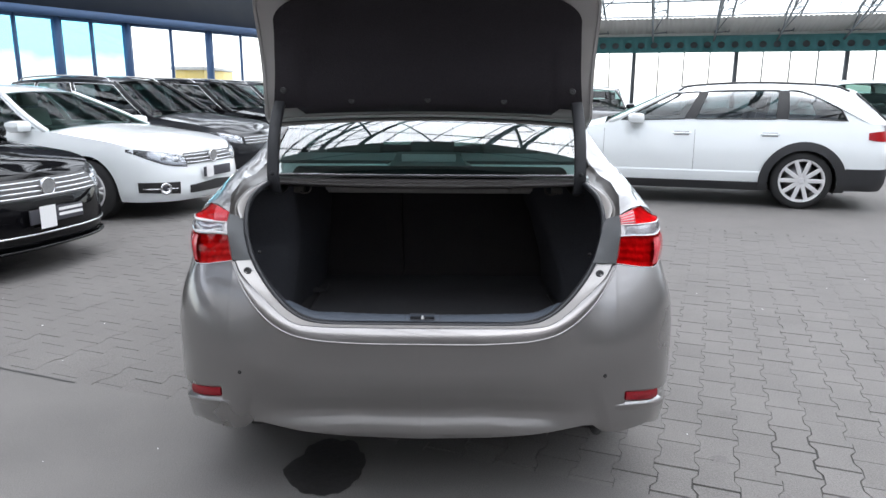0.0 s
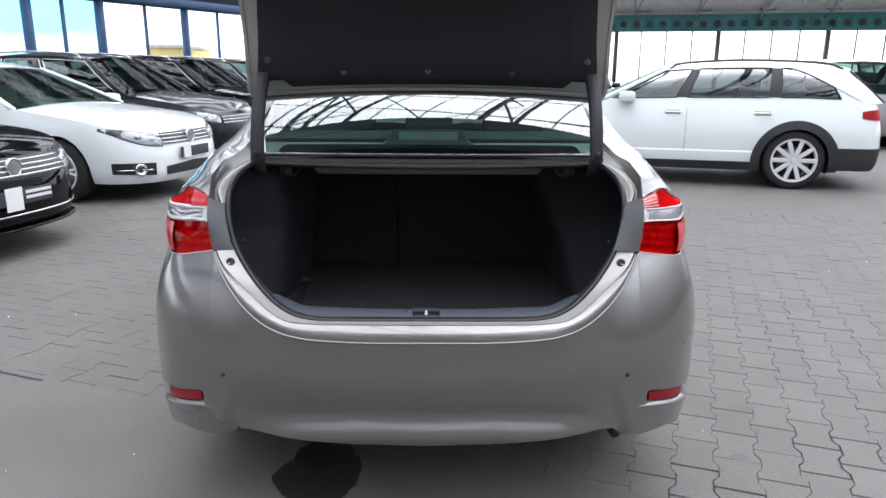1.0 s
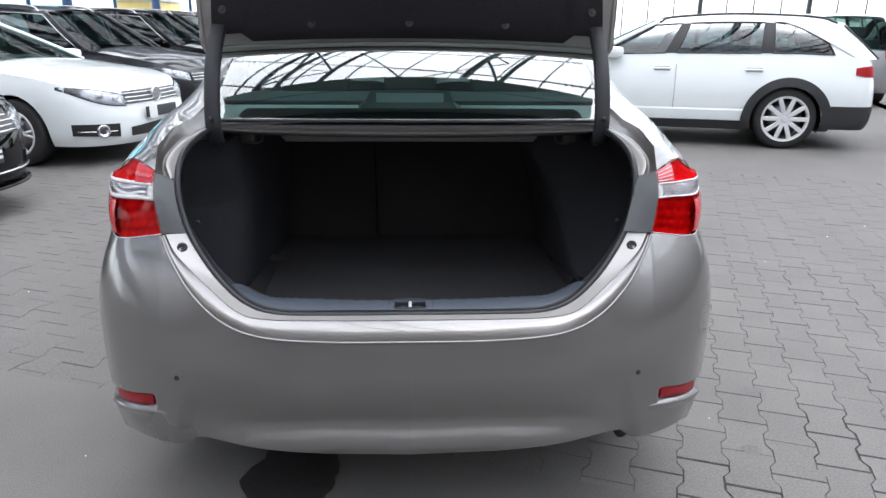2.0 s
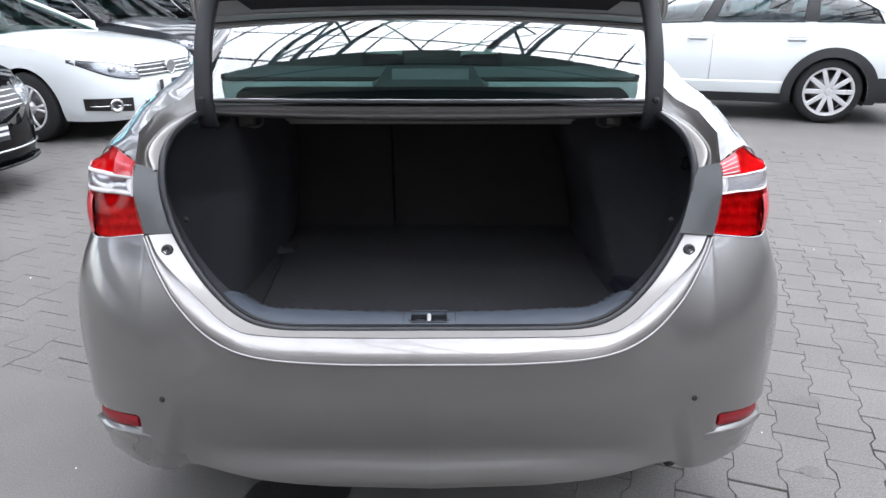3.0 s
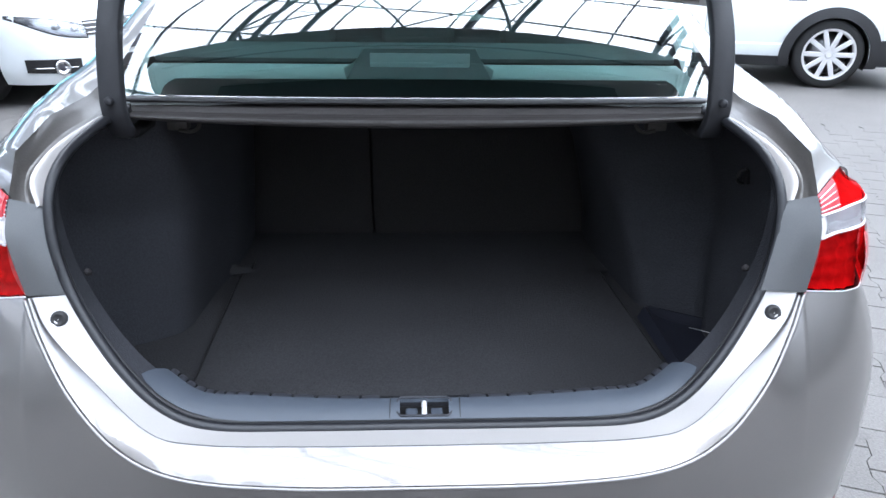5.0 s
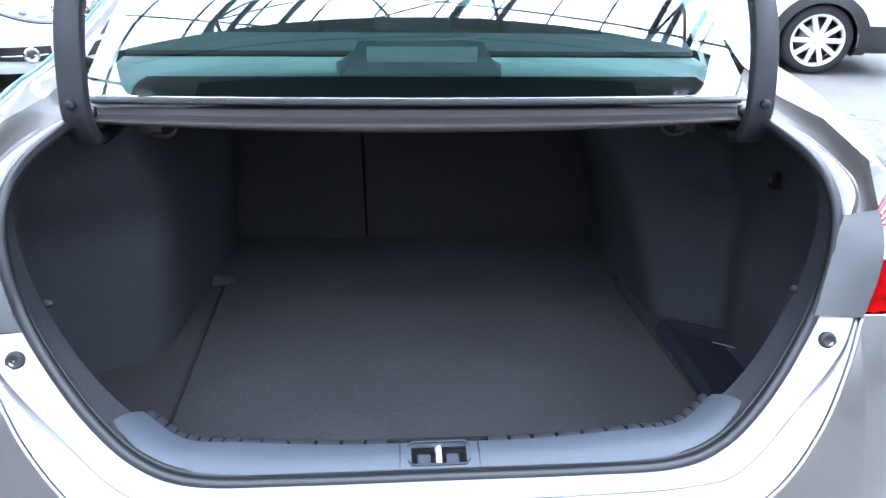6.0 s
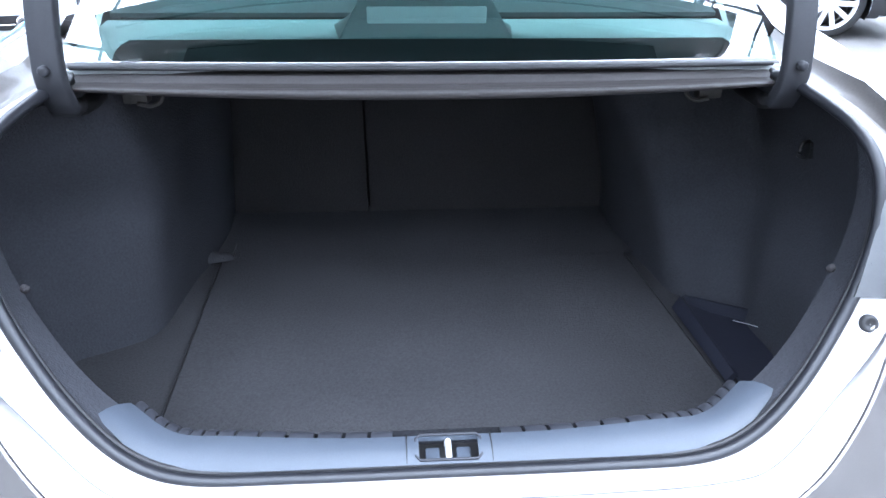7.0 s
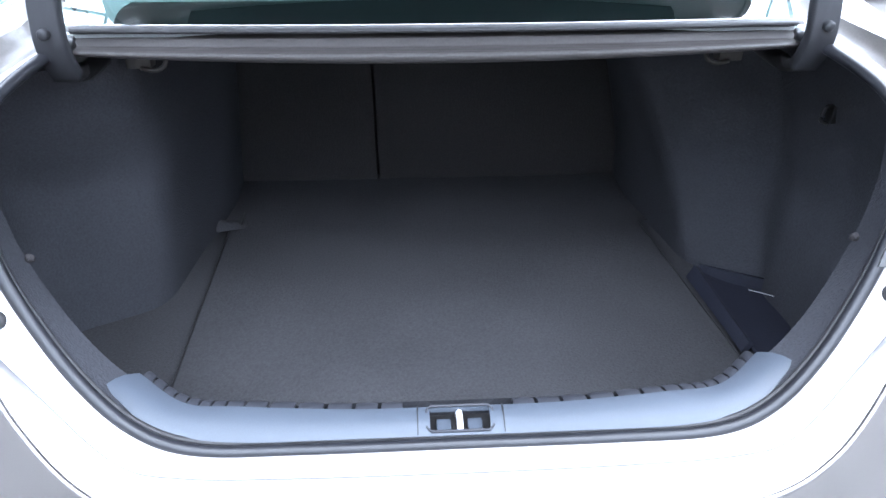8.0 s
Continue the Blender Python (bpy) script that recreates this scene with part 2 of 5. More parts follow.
def box(size, at=(0, 0, 0), bevel=0.0, m=None, bm=None):
    """A box with bevelled edges."""
    b = bmesh.new()
    bmesh.ops.create_cube(b, size=1)
    for v in b.verts:
        v.co = Vector((v.co.x * size[0], v.co.y * size[1], v.co.z * size[2]))
    if bevel:
        bmesh.ops.bevel(b, geom=b.edges[:], offset=bevel, segments=2, affect="EDGES", profile=0.6)
    b.transform(Matrix.Translation(at) @ (m or Matrix()))
    if bm is None:
        return b
    me = bpy.data.meshes.new("tmp")
    b.to_mesh(me)
    b.free()
    bm.from_mesh(me)
    bpy.data.meshes.remove(me)
    return bm


def lathe(profile, n=24, axis="x", bm=None):
    """Turn a profile of (radius, along) round an axis."""
    bm = bm or bmesh.new()
    rings = []
    for r, h in profile:
        row = []
        for k in range(n):
            a = 2 * math.pi * k / n
            c, s = r * math.cos(a), r * math.sin(a)
            row.append(bm.verts.new((h, c, s) if axis == "x" else (c, h, s) if axis == "y" else (c, s, h)))
        rings.append(row)
    for i in range(len(rings) - 1):
        for k in range(n):
            bm.faces.new((rings[i][k], rings[i][(k + 1) % n], rings[i + 1][(k + 1) % n], rings[i + 1][k]))
    return bm


def lerp(x, table):
    """Piecewise linear table of (x, value), smoothed."""
    return float(np.interp(x, [a for a, _ in table], [b for _, b in table]))


def soft(x, table, r):
    """lerp, rounded over a stretch r."""
    return sum(lerp(x + r * k / 4, table) for k in (-4, -3, -2, -1, 0, 1, 2, 3, 4)) / 9


# ---- cars ----
class Shell:
    """The lower body of a car: a plan outline with upright profiles. Local y runs from the tail (0) to the nose (L), x to the right."""

    def __init__(self, L, W, cr, cf, pr, pf, top, low, arches, arch_r, side, tail, nose):
        self.L, self.W, self.cr, self.cf, self.pr, self.pf = L, W, cr, cf, pr, pf
        self.top, self.low, self.arches, self.arch_r = top, low, arches, arch_r
        self.side, self.tail, self.nose = side, tail, nose

    def plan(self, y):
        """Half width and outward normal at y."""
        W, L = self.W, self.L
        if y < self.cr:
            k = max(0.0, min(1.0, 1 - y / self.cr))
            x = W * max(0, 1 - k ** self.pr) ** (1 / self.pr)
            n = Vector(((x / W) ** (self.pr - 1) / W, -(k ** (self.pr - 1)) / self.cr))
        elif y > L - self.cf:
            k = max(0.0, min(1.0, 1 - (L - y) / self.cf))
            x = W * max(0, 1 - k ** self.pf) ** (1 / self.pf)
            n = Vector(((x / W) ** (self.pf - 1) / W, (k ** (self.pf - 1)) / self.cf))
        else:
            return W, Vector((1, 0))
        return x, n.normalized()

    def inset(self, y, z, n):
        s, e = soft(z, self.side, 0.05), soft(z, self.tail if n.y < 0 else self.nose, 0.04)
        k = n.y * n.y
        return s * (1 - k) + e * k

    def at(self, y, z, off=0.0, sign=1):
        x, n = self.plan(y)
        d = self.inset(y, z, n) - off
        return Vector((sign * max(0, x - n.x * d), y - n.y * d, z))

    def yx(self, x, front=True):
        """The y of the outline where its half width is x."""
        if front:
            return self.L - self.cf * (1 - (1 - (min(x, self.W) / self.W) ** self.pf) ** (1 / self.pf))
        return self.cr * (1 - (1 - (min(x, self.W) / self.W) ** self.pr) ** (1 / self.pr))

    def zlow(self, y):
        z = soft(y, self.low, 0.03)
        for yc in self.arches:
            d = abs(y - yc)
            if d < self.arch_r:
                z = max(z, 0.33 + math.sqrt(self.arch_r ** 2 - d * d))
        return z

    def stations(self):
        ys = set()
        for k in range(19):
            a = math.pi / 2 * k / 18
            ys.add(round(self.cr * (1 - math.cos(a) ** (2 / self.pr)), 4))
            ys.add(round(self.L - self.cf * (1 - math.cos(a) ** (2 / self.pf)), 4))
        for yc in self.arches:
            for k in range(25):
                ys.add(round(yc - self.arch_r * 1.002 * math.cos(math.pi * k / 24), 4))
            ys.add(round(yc - self.arch_r * 1.03, 4)), ys.add(round(yc + self.arch_r * 1.03, 4))
        for k in range(41):
            ys.add(round(self.cr + (self.L - self.cf - self.cr) * k / 40, 4))
        out = []
        for y in sorted(ys):
            if not out or y - out[-1] > 0.0015:
                out.append(y)
        return out

    def wall(self, sign=1, rows=14, y0=-1, y1=99):
        ys = [y for y in self.stations() if y0 <= y <= y1]
        bm = grid(lambda y, v: self.at(y, self.zlow(y) + (self.top(y) - self.zlow(y)) * v, 0, sign), ys, span(0, 1, rows))
        return bm

    def deck(self, crown, y0, y1, n=12):
        ys = [y for y in self.stations() if y0 <= y <= y1]

        def f(y, v):
            p = self.at(y, self.top(y))
            k = 2 * v - 1
            return Vector((p.x * k, p.y, p.z + crown(y) * (1 - k * k)))
        return grid(f, ys, span(0, 1, n))

    def patch(self, a0, a1, zb, zt, off, sign=1, n=10, rows=5, front=True, bulge=0.0):
        """A piece lying on the nose or tail from half width a0 to a1, between two heights that may follow x."""
        def f(u, v):
            x = a0 + (a1 - a0) * u
            z = zb(u) + (zt(u) - zb(u)) * v
            o = off + bulge * math.sin(math.pi * u) * math.sin(math.pi * v)
            return self.at(self.yx(x, front), z, o, sign)
        return grid(f, span(0, 1, n), span(0, 1, rows))


def wheel(parent, at, r, w, rim_r, spokes, sign, twin=False, rim_mat="alloy"):
    """A tyre with a spoked rim; sign: the side that shows outward."""
    x, y, z = at
    tyre = part("wheel", lathe([(rim_r, -w / 2), (rim_r + 0.02, -w / 2 - 0.004), (r * 0.90, -w / 2), (r * 0.97, -w / 2 + 0.012), (r, -w / 2 + 0.04), (r - 0.006, -0.02), (r - 0.006, 0.02), (r, w / 2 - 0.04), (r * 0.97, w / 2 - 0.012), (r * 0.90, w / 2), (rim_r + 0.02, w / 2 + 0.004), (rim_r, w / 2), (rim_r - 0.01, w / 2 - 0.03), (rim_r - 0.02, -w / 2 + 0.02), (rim_r, -w / 2)], 40), "tyre", parent)
    tyre.location = (x, y, z)
    bm = lathe([(rim_r - 0.012, 0.02), (rim_r + 0.003, w / 2 - 0.004), (rim_r + 0.002, w / 2 + 0.006), (rim_r - 0.018, w / 2 + 0.002), (rim_r - 0.03, w / 2 - 0.03)], 40)
    for k in range(spokes):
        a = 2 * math.pi * k / spokes
        for da in ((-0.10, 0.10) if twin else (0,)):
            d = Vector((0, math.cos(a + da * 0.5), math.sin(a + da * 0.5)))
            e = Vector((0, math.cos(a + da * 1.7), math.sin(a + da * 1.7)))
            sweep(rect(0.026 if twin else 0.050, 0.022, 0.006), [d * 0.05 + Vector((w / 2 - 0.012, 0, 0)), (d + e) * rim_r * 0.28 + Vector((w / 2 - 0.004, 0, 0)), e * (rim_r - 0.012) + Vector((w / 2 - 0.010, 0, 0))], bm, up=(1, 0, 0))
    lathe([(0.001, w / 2 + 0.004), (0.03, w / 2 + 0.004), (0.036, w / 2 - 0.004), (0.07, w / 2 - 0.012), (0.072, w / 2 - 0.035)], 20, "x", bm)
    for k in range(5):
        a = 2 * math.pi * k / 5 + 0.3
        box((0.014, 0.016, 0.016), (w / 2 - 0.006, 0.054 * math.cos(a), 0.054 * math.sin(a)), 0.003, None, bm)
    if sign < 0:
        bm.transform(Matrix.Diagonal((-1, 1, 1, 1)))
        bmesh.ops.reverse_faces(bm, faces=bm.faces)
    part("rim", bm, rim_mat, tyre, "light alloy spoked rim")
    bm = lathe([(0.02, 0.0), (rim_r * 0.8, 0.0), (rim_r * 0.8, 0.02), (0.02, 0.02)], 28)
    part("brake_disc", bm, "steel", tyre, "grey steel brake disc")
    return tyre


def arch_liner(shell, parent, yc, sign, deep=0.32):
    r, x1 = shell.arch_r + 0.004, shell.W - 0.05
    bm = grid(lambda a, u: Vector((sign * (x1 - deep * u), yc + r * math.cos(a), 0.33 + r * math.sin(a))), span(-0.35, math.pi + 0.35, 24), [0, 1])
    bm2 = grid(lambda a, u: Vector((sign * (x1 - deep), yc + r * u * math.cos(a), 0.33 + r * u * math.sin(a))), span(-0.35, math.pi + 0.35, 24), [0.02, 1], bm=bm)
    part("arch_liner", bm2, "black_plastic", parent)


class Cabin:
    """The glazed upper body: belt line to roof."""

    def __init__(self, shell, b0, b1, r0, r1, wr, zr, drop=0.05, inb=0.02, bow=0.10, oy=0.0, warp=()):
        self.oy, self.warp = oy, warp
        self.s, self.b0, self.b1, self.r0, self.r1, self.wr, self.zr, self.drop, self.inb, self.bow = shell, b0, b1, r0, r1, wr, zr, drop, inb, bow

    def low(self, u):
        y = self.b0 + (self.b1 - self.b0) * u
        p = self.s.at(y, self.s.top(y))
        return Vector((p.x - self.inb, y + self.oy, p.z))

    def high(self, u):
        y = self.r0 + (self.r1 - self.r0) * u
        k = 2 * u - 1
        return Vector((self.wr * (1 - 0.07 * k * k), y + self.oy, self.zr - self.drop * abs(k) ** 2.4))

    def side(self, u, v, off=0.0, sign=1):
        a, b = self.low(u), self.high(lerp(u, self.warp) if self.warp else u)
        p = a.lerp(b, v)
        p.x += 0.035 * math.sin(math.pi * v) + off
        return Vector((p.x * sign, p.y, p.z))

    def screen(self, u, v, end, off=0.0):
        """Windscreen (end 1) or rear window (end 0); u across, v up."""
        a, b = self.side(end, v), self.side(end, v)
        k = 2 * u - 1
        d = 1 if end else -1
        bow = self.bow * (1 - 0.45 * v)
        return Vector((a.x * k, a.y + d * (bow * (1 - k * k) + off), a.z + 0.02 * (1 - k * k) + off * 0.5))

    def roof(self, u, v):
        p = self.high(u)
        k = 2 * v - 1
        bow = self.bow * 0.55
        y = p.y + (bow * (1 - k * k) * (1 if u > 0.5 else -1) * abs(2 * u - 1) ** 3)
        return Vector((p.x * k, y, p.z + 0.045 * (1 - k * k) * (1 - 0.5 * abs(2 * u - 1) ** 3) + 0.01 * (1 - k * k)))


def cabin_parts(c, parent, windows, paint, glass="car_glass", v0=0.07, v1=0.90, trim="black_plastic", pillar="black_plastic", rear=True):
    us = sorted(set([round(u, 4) for u in span(0, 1, 24)] + [u for w in windows for u in w]))
    vs = sorted(set(span(0, 1, 8) + [v0, v1]))
    for sign in (1, -1):
        bm = grid(lambda u, v: c.side(u, v, 0, sign), us, vs, skip=lambda u, v: v0 < v < v1 and any(a < u < b for a, b in windows))
        part("side_frame", bm, paint, parent, solid=0.012 * sign)
        for a, b in windows:
            w = part("side_window", grid(lambda u, v: c.side(u, v, -0.004, sign), span(a, b, 8), span(v0, v1, 6)), "side_glass", parent, "dark reflecting side window")
            loop = [c.side(u, v0, 0.002, sign) for u in span(a, b, 8)] + [c.side(b, v, 0.002, sign) for v in span(v0, v1, 6)[1:]] + [c.side(u, v1, 0.002, sign) for u in span(b, a, 8)[1:]] + [c.side(a, v, 0.002, sign) for v in span(v1, v0, 6)[1:-1]]
            part("window_trim", sweep(ring(0.009, 6), loop, closed=True, up=(1, 0, 0)), trim, w)
        for (a0, a1), (b0, b1) in zip(windows, windows[1:]):
            part("pillar_cover", grid(lambda u, v: c.side(u, v, 0.006, sign), span(a1, b0, 2), span(v0, v1, 6)), pillar, parent, solid=0.004 * sign)
    ends = (0, 1) if rear else (1,)
    for e in ends:
        part("windscreen" if e else "rear_window", grid(lambda u, v: c.screen(u, v, e), span(0, 1, 16), span(0.0, 1, 8)), glass, parent, "curved tinted windscreen" if e else "curved tinted rear window")
    part("roof", grid(c.roof, span(0, 1, 24), span(0, 1, 14)), paint, parent, solid=-0.015)


def seat(parent, x, y, z, mat, tilt=12, w=0.48):
    """A seat with cushion, backrest and headrest."""
    bm = box((w, 0.52, 0.16), (x, y + 0.22, z), 0.05)
    s = part("seat", bm, mat, parent)
    part("backrest", box((w, 0.14, 0.62), (x, y - 0.10, z + 0.36), 0.05, Matrix.Rotation(radians(tilt), 4, "X")), mat, s)
    part("headrest", box((w * 0.55, 0.10, 0.18), (x, y - 0.19, z + 0.78), 0.04, Matrix.Rotation(radians(tilt), 4, "X")), mat, s)
    return s


# ---- hall and ground ----
def slab(name, bm, mat, label, category, kind="structure", **k):
    return tagged(part(name, bm, mat, **k), label, category, kind=kind)


A = Vector((math.cos(radians(-20)), math.sin(radians(-20)), 0))   # along the paving's straight joints
B = Vector((-A.y, A.x, 0))
EDGE = Vector((-2.28, 1.32, 0))                                   # a point of the edge between asphalt and paving


def paved(a, b, z=0.0):
    return EDGE + A * a + B * b + Vector((0, 0, z))


slab("ground", grid(lambda u, v: Vector((u, v, -0.06)), span(-1500, 1500, 12), span(-1500, 1500, 12)), "yard", "pale concrete yard around the hall", "ground")
slab("asphalt_floor", grid(lambda a, b: paved(a, b, 0.004), span(-30, 40, 30), span(-30, -0.004, 20)), "asphalt", "worn grey asphalt with a straight edge to the paving", "floor", solid=0.05)
PA0, PA1, PB1 = -2.6, 7.0, 5.6      # the paved stretch laid piece by piece
bm = grid(lambda a, b: paved(a, b, -0.0045), span(-30, PA0 + 0.12, 10), span(0, 45, 20))
grid(lambda a, b: paved(a, b, -0.0045), span(PA1 - 0.2, 55, 10), span(0, 45, 20), bm=bm)
grid(lambda a, b: paved(a, b, -0.0045), span(PA0, PA1, 10), span(PB1 - 0.25, 45, 20), bm=bm)
slab("paved_floor", bm, "paver", "worn grey concrete paving across the hall", "floor", solid=0.05)
slab("joint_bed", grid(lambda a, b: paved(a, b, -0.0060), span(PA0, PA1, 8), span(-0.012, PB1, 8)), "sand", "dark sand in the paving joints", "floor")

# damp sand where water has dripped beside the car
for x, y, rx, ry, seed in ((0.95, 0.16, 0.42, 0.22, 5), (1.56, 0.52, 0.22, 0.17, 6)):
    bm = bmesh.new()
    loop = []
    for k in range(36):
        a = 2 * math.pi * k / 36
        q = 1 + 0.45 * noise.noise((math.cos(a) * 1.6, math.sin(a) * 1.6, seed))
        loop.append(bm.verts.new((x + rx * q * math.cos(a), y + ry * q * math.sin(a), -0.0052)))
    bm.faces.new(loop)
    slab("damp_joint_bed", bm, "damp_sand", "dark damp sand in the paving joints", "floor")

# left glazed wall
WL0, WL1 = Vector((-17.3, 15.4, 0)), Vector((-7.0, 35.0, 0))
WD = (WL1 - WL0).normalized()
WN = Vector((WD.y, -WD.x, 0))
WIN_TOP, FASCIA_TOP = 3.9, 7.0


def on_left(s, z, d=0.0):
    return WL0 + WD * s + WN * d + Vector((0, 0, z))


def beam(p, q, w, h, bm=None, b=0.0):
    return sweep(rect(w, h, b), [Vector(p), Vector(q)], bm)


LEN = (WL1 - WL0).length
slab("wall_west", beam(on_left(-46, (WIN_TOP + FASCIA_TOP) / 2 + 0.15), on_left(LEN, (WIN_TOP + FASCIA_TOP) / 2 + 0.15), 0.3, FASCIA_TOP - WIN_TOP), "fascia", "dark blue-grey fascia above the windows", "wall")
slab("window_beam", beam(on_left(-46, WIN_TOP + 0.0, 0.2), on_left(LEN, WIN_TOP + 0.0, 0.2), 0.25, 0.26), "blue_frame", "blue steel beam over the windows", "beam")
slab("wall_base", beam(on_left(-46, 0.25), on_left(LEN, 0.25), 0.3, 0.5), "wall", "low pale wall below the windows", "wall")
POSTS = (-45.4, -42.0, -38.6, -35.2, -31.8, -28.4, -25.0, -21.6, -18.2, -14.8, -11.4, -8.0, -4.6, -1.2, 2.2, 5.5, 8.26, 11.03, 15.05, 19.0)
for k, (s, e) in enumerate(zip(POSTS, POSTS[1:])):
    mid = s + (e - s) * (0.47 if k != 17 else 0.505)
    win = thing("window_%d" % (k + 1), "tall blue-framed window of two panes", "window", kind="structure")
    part("post", beam(on_left(s, 0.5), on_left(s, WIN_TOP), 0.26, 0.22), "blue_frame", win)
    part("mullion", beam(on_left(mid, 0.5), on_left(mid, WIN_TOP), 0.10, 0.12), "blue_frame", win)
    part("head_rail", beam(on_left(s + 0.12, WIN_TOP - 0.15), on_left(e - 0.12, WIN_TOP - 0.15), 0.10, 0.16), "blue_frame", win)
    for h, (a, b) in enumerate(((s, mid), (mid, e))):
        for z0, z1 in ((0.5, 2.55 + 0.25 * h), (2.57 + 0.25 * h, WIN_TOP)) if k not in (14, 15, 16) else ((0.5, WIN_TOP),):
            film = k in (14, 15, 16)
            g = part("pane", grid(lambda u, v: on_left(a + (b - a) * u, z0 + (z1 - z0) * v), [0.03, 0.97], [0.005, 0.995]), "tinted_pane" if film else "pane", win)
            g.visible_shadow = False

# far glazed wall with the teal beam
WF0 = Vector((-7.0, 47.5, 0))
FD = Vector((0.958, -0.285, 0)).normalized()
FN = Vector((FD.y, -FD.x, 0))


def on_far(s, z, d=0.0):
    return WF0 + FD * s + FN * d + Vector((0, 0, z))


slab("wall_base", beam(on_far(-6, 0.2), on_far(60, 0.2), 0.3, 0.4), "wall", "low pale wall below the far glazing", "wall")
slab("eaves_wall", beam(on_far(-6, 4.62, -0.3), on_far(60, 4.62, -0.3), 0.2, 0.2), "sheet", "pale sheet wall over the beam", "wall")
girder = thing("teal_girder", "long teal steel beam with round holes along it", "beam", kind="structure")
part("flange", beam(on_far(-6, 3.62), on_far(60, 3.62), 0.3, 0.06), "teal", girder)
part("flange", beam(on_far(-6, 4.50), on_far(60, 4.50), 0.3, 0.06), "teal", girder)
bm = bmesh.new()
for k in range(88):
    s0, cell = -6 + 0.75 * k, ((-1, -1), (0, -1), (1, -1), (1, 0), (1, 1), (0, 1), (-1, 1), (-1, 0))
    out = [bm.verts.new(on_far(s0 + 0.375 + 0.375 * p, 4.06 + 0.42 * q, 0.02)) for p, q in cell]
    hole = [bm.verts.new(on_far(s0 + 0.375 + 0.21 * p / math.hypot(p, q), 4.02 + 0.19 * q / math.hypot(p, q), 0.02)) for p, q in cell]
    back = [bm.verts.new(v.co - FN * 0.04) for v in hole]
    for i in range(8):
        n = (i + 1) % 8
        bm.faces.new((out[i], out[n], hole[n], hole[i])), bm.faces.new((hole[i], hole[n], back[n], back[i]))
part("web", bm, "teal", girder)
part("backing", beam(on_far(-6, 4.06, -0.25), on_far(60, 4.06, -0.25), 0.02, 0.8), "post", girder)
FBAY = 5.75
for k in range(0, 10):
    s = 1.5 + FBAY * k
    win = thing("window_%d" % (k + 25), "far glazed bay with grey posts", "window", kind="structure")
    part("post", beam(on_far(s, 0.4), on_far(s, 3.6), 0.20, 0.2), "post", win)
    for h in (1, 2, 3):
        part("mullion", beam(on_far(s + FBAY * h / 4, 0.4), on_far(s + FBAY * h / 4, 3.6), 0.055, 0.08), "post", win)
    for h in range(4):
        g = part("pane", grid(lambda u, v: on_far(s + FBAY * (h + u) / 4, 0.4 + 3.2 * v), [0.03, 0.97], [0.01, 0.99]), "pane", win)
        g.visible_shadow = False

# roof: a corrugated eaves strip, then glazing on arched trusses
RIDGE, EAVES = 9.6, 4.65


def roof_z(d):
    """Height of the roof at the distance d in front of the far wall."""
    k = min(1.0, max(0.0, d / 26.0))
    return EAVES + (RIDGE - EAVES) * math.sin(k * math.pi / 2)


bm = bmesh.new()
n_cor = 260
grid(lambda u, d: on_far(-6 + 66 * u, roof_z(d) - 0.02 + 0.022 * math.sin(u * n_cor * 2 * math.pi), d), span(0, 1, 1560), [-0.5, 1.0, 2.4], bm=bm)
slab("roof_strip", bm, "sheet", "corrugated pale metal roof sheet along the eaves", "roof")
for k in range(19):
    s = -4 + 3.4 * k
    truss = thing("roof_truss", "arched steel lattice truss under the glass roof", "truss", kind="structure")
    top = [on_far(s, roof_z(d) + 0.1, d) for d in span(0, 58, 36)]
    low = [on_far(s, roof_z(d) - 0.75 + 0.35 * math.exp(-d / 3), d) for d in span(0, 58, 36)]
    side_top = [on_far(s + 0.75, roof_z(d) + 0.1, d) for d in span(0, 58, 36)]
    part("top_chord", sweep(ring(0.065, 6), top), "truss", truss)
    part("top_chord", sweep(ring(0.065, 6), side_top), "truss", truss)
    part("bottom_chord", sweep(ring(0.06, 6), low), "truss", truss)
    bm = bmesh.new()
    for i in range(0, 36):
        sweep(ring(0.034, 4), [low[i], top[i + 1]] if i % 2 else [top[i], low[i + 1]], bm)
        sweep(ring(0.034, 4), [low[i], side_top[i + 1]] if i % 2 else [side_top[i], low[i + 1]], bm)
        sweep(ring(0.02, 4), [top[i], side_top[i]], bm)
    part("lattice", bm, "truss", truss)
for k in range(1, 30):
    d = 2.0 * k
    slab("purlin", sweep(rect(0.05, 0.09), [on_far(-6, roof_z(d) + 0.22, d), on_far(60, roof_z(d) + 0.22, d)]), "truss", "slim steel purlin carrying the roof glass", "purlin")
for k in range(9):
    s = -3.2 + 6.8 * k
    bm = bmesh.new()
    for i in range(1, 12):
        d = 4.6 * i
        beam(on_far(s, roof_z(d) - 0.3, d), on_far(s + 3.1, roof_z(d + 4.6) + 0.1, d + 4.6), 0.05, 0.05, bm)
        beam(on_far(s + 3.1, roof_z(d) + 0.1, d), on_far(s, roof_z(d + 4.6) - 0.3, d + 4.6), 0.05, 0.05, bm)
    slab("wind_bracing", bm, "truss", "crossed steel roof bracing", "bracing")
WEST_BAY = 14.0                 # sheet and glass in turn up to here, all glass beyond
# unseen sheet strips, added to darken what the western cars reflect
bm = bmesh.new()
for k in range(12):
    d0 = 2.4 + 4.6 * k
    grid(lambda u, d: on_far(-6 + (WEST_BAY + 6) * u, roof_z(d) + 0.36 + 0.02 * math.sin(u * 90 * 2 * math.pi), d), span(0, 1, 360), [d0, d0 + 1.1, d0 + 2.2], bm=bm)
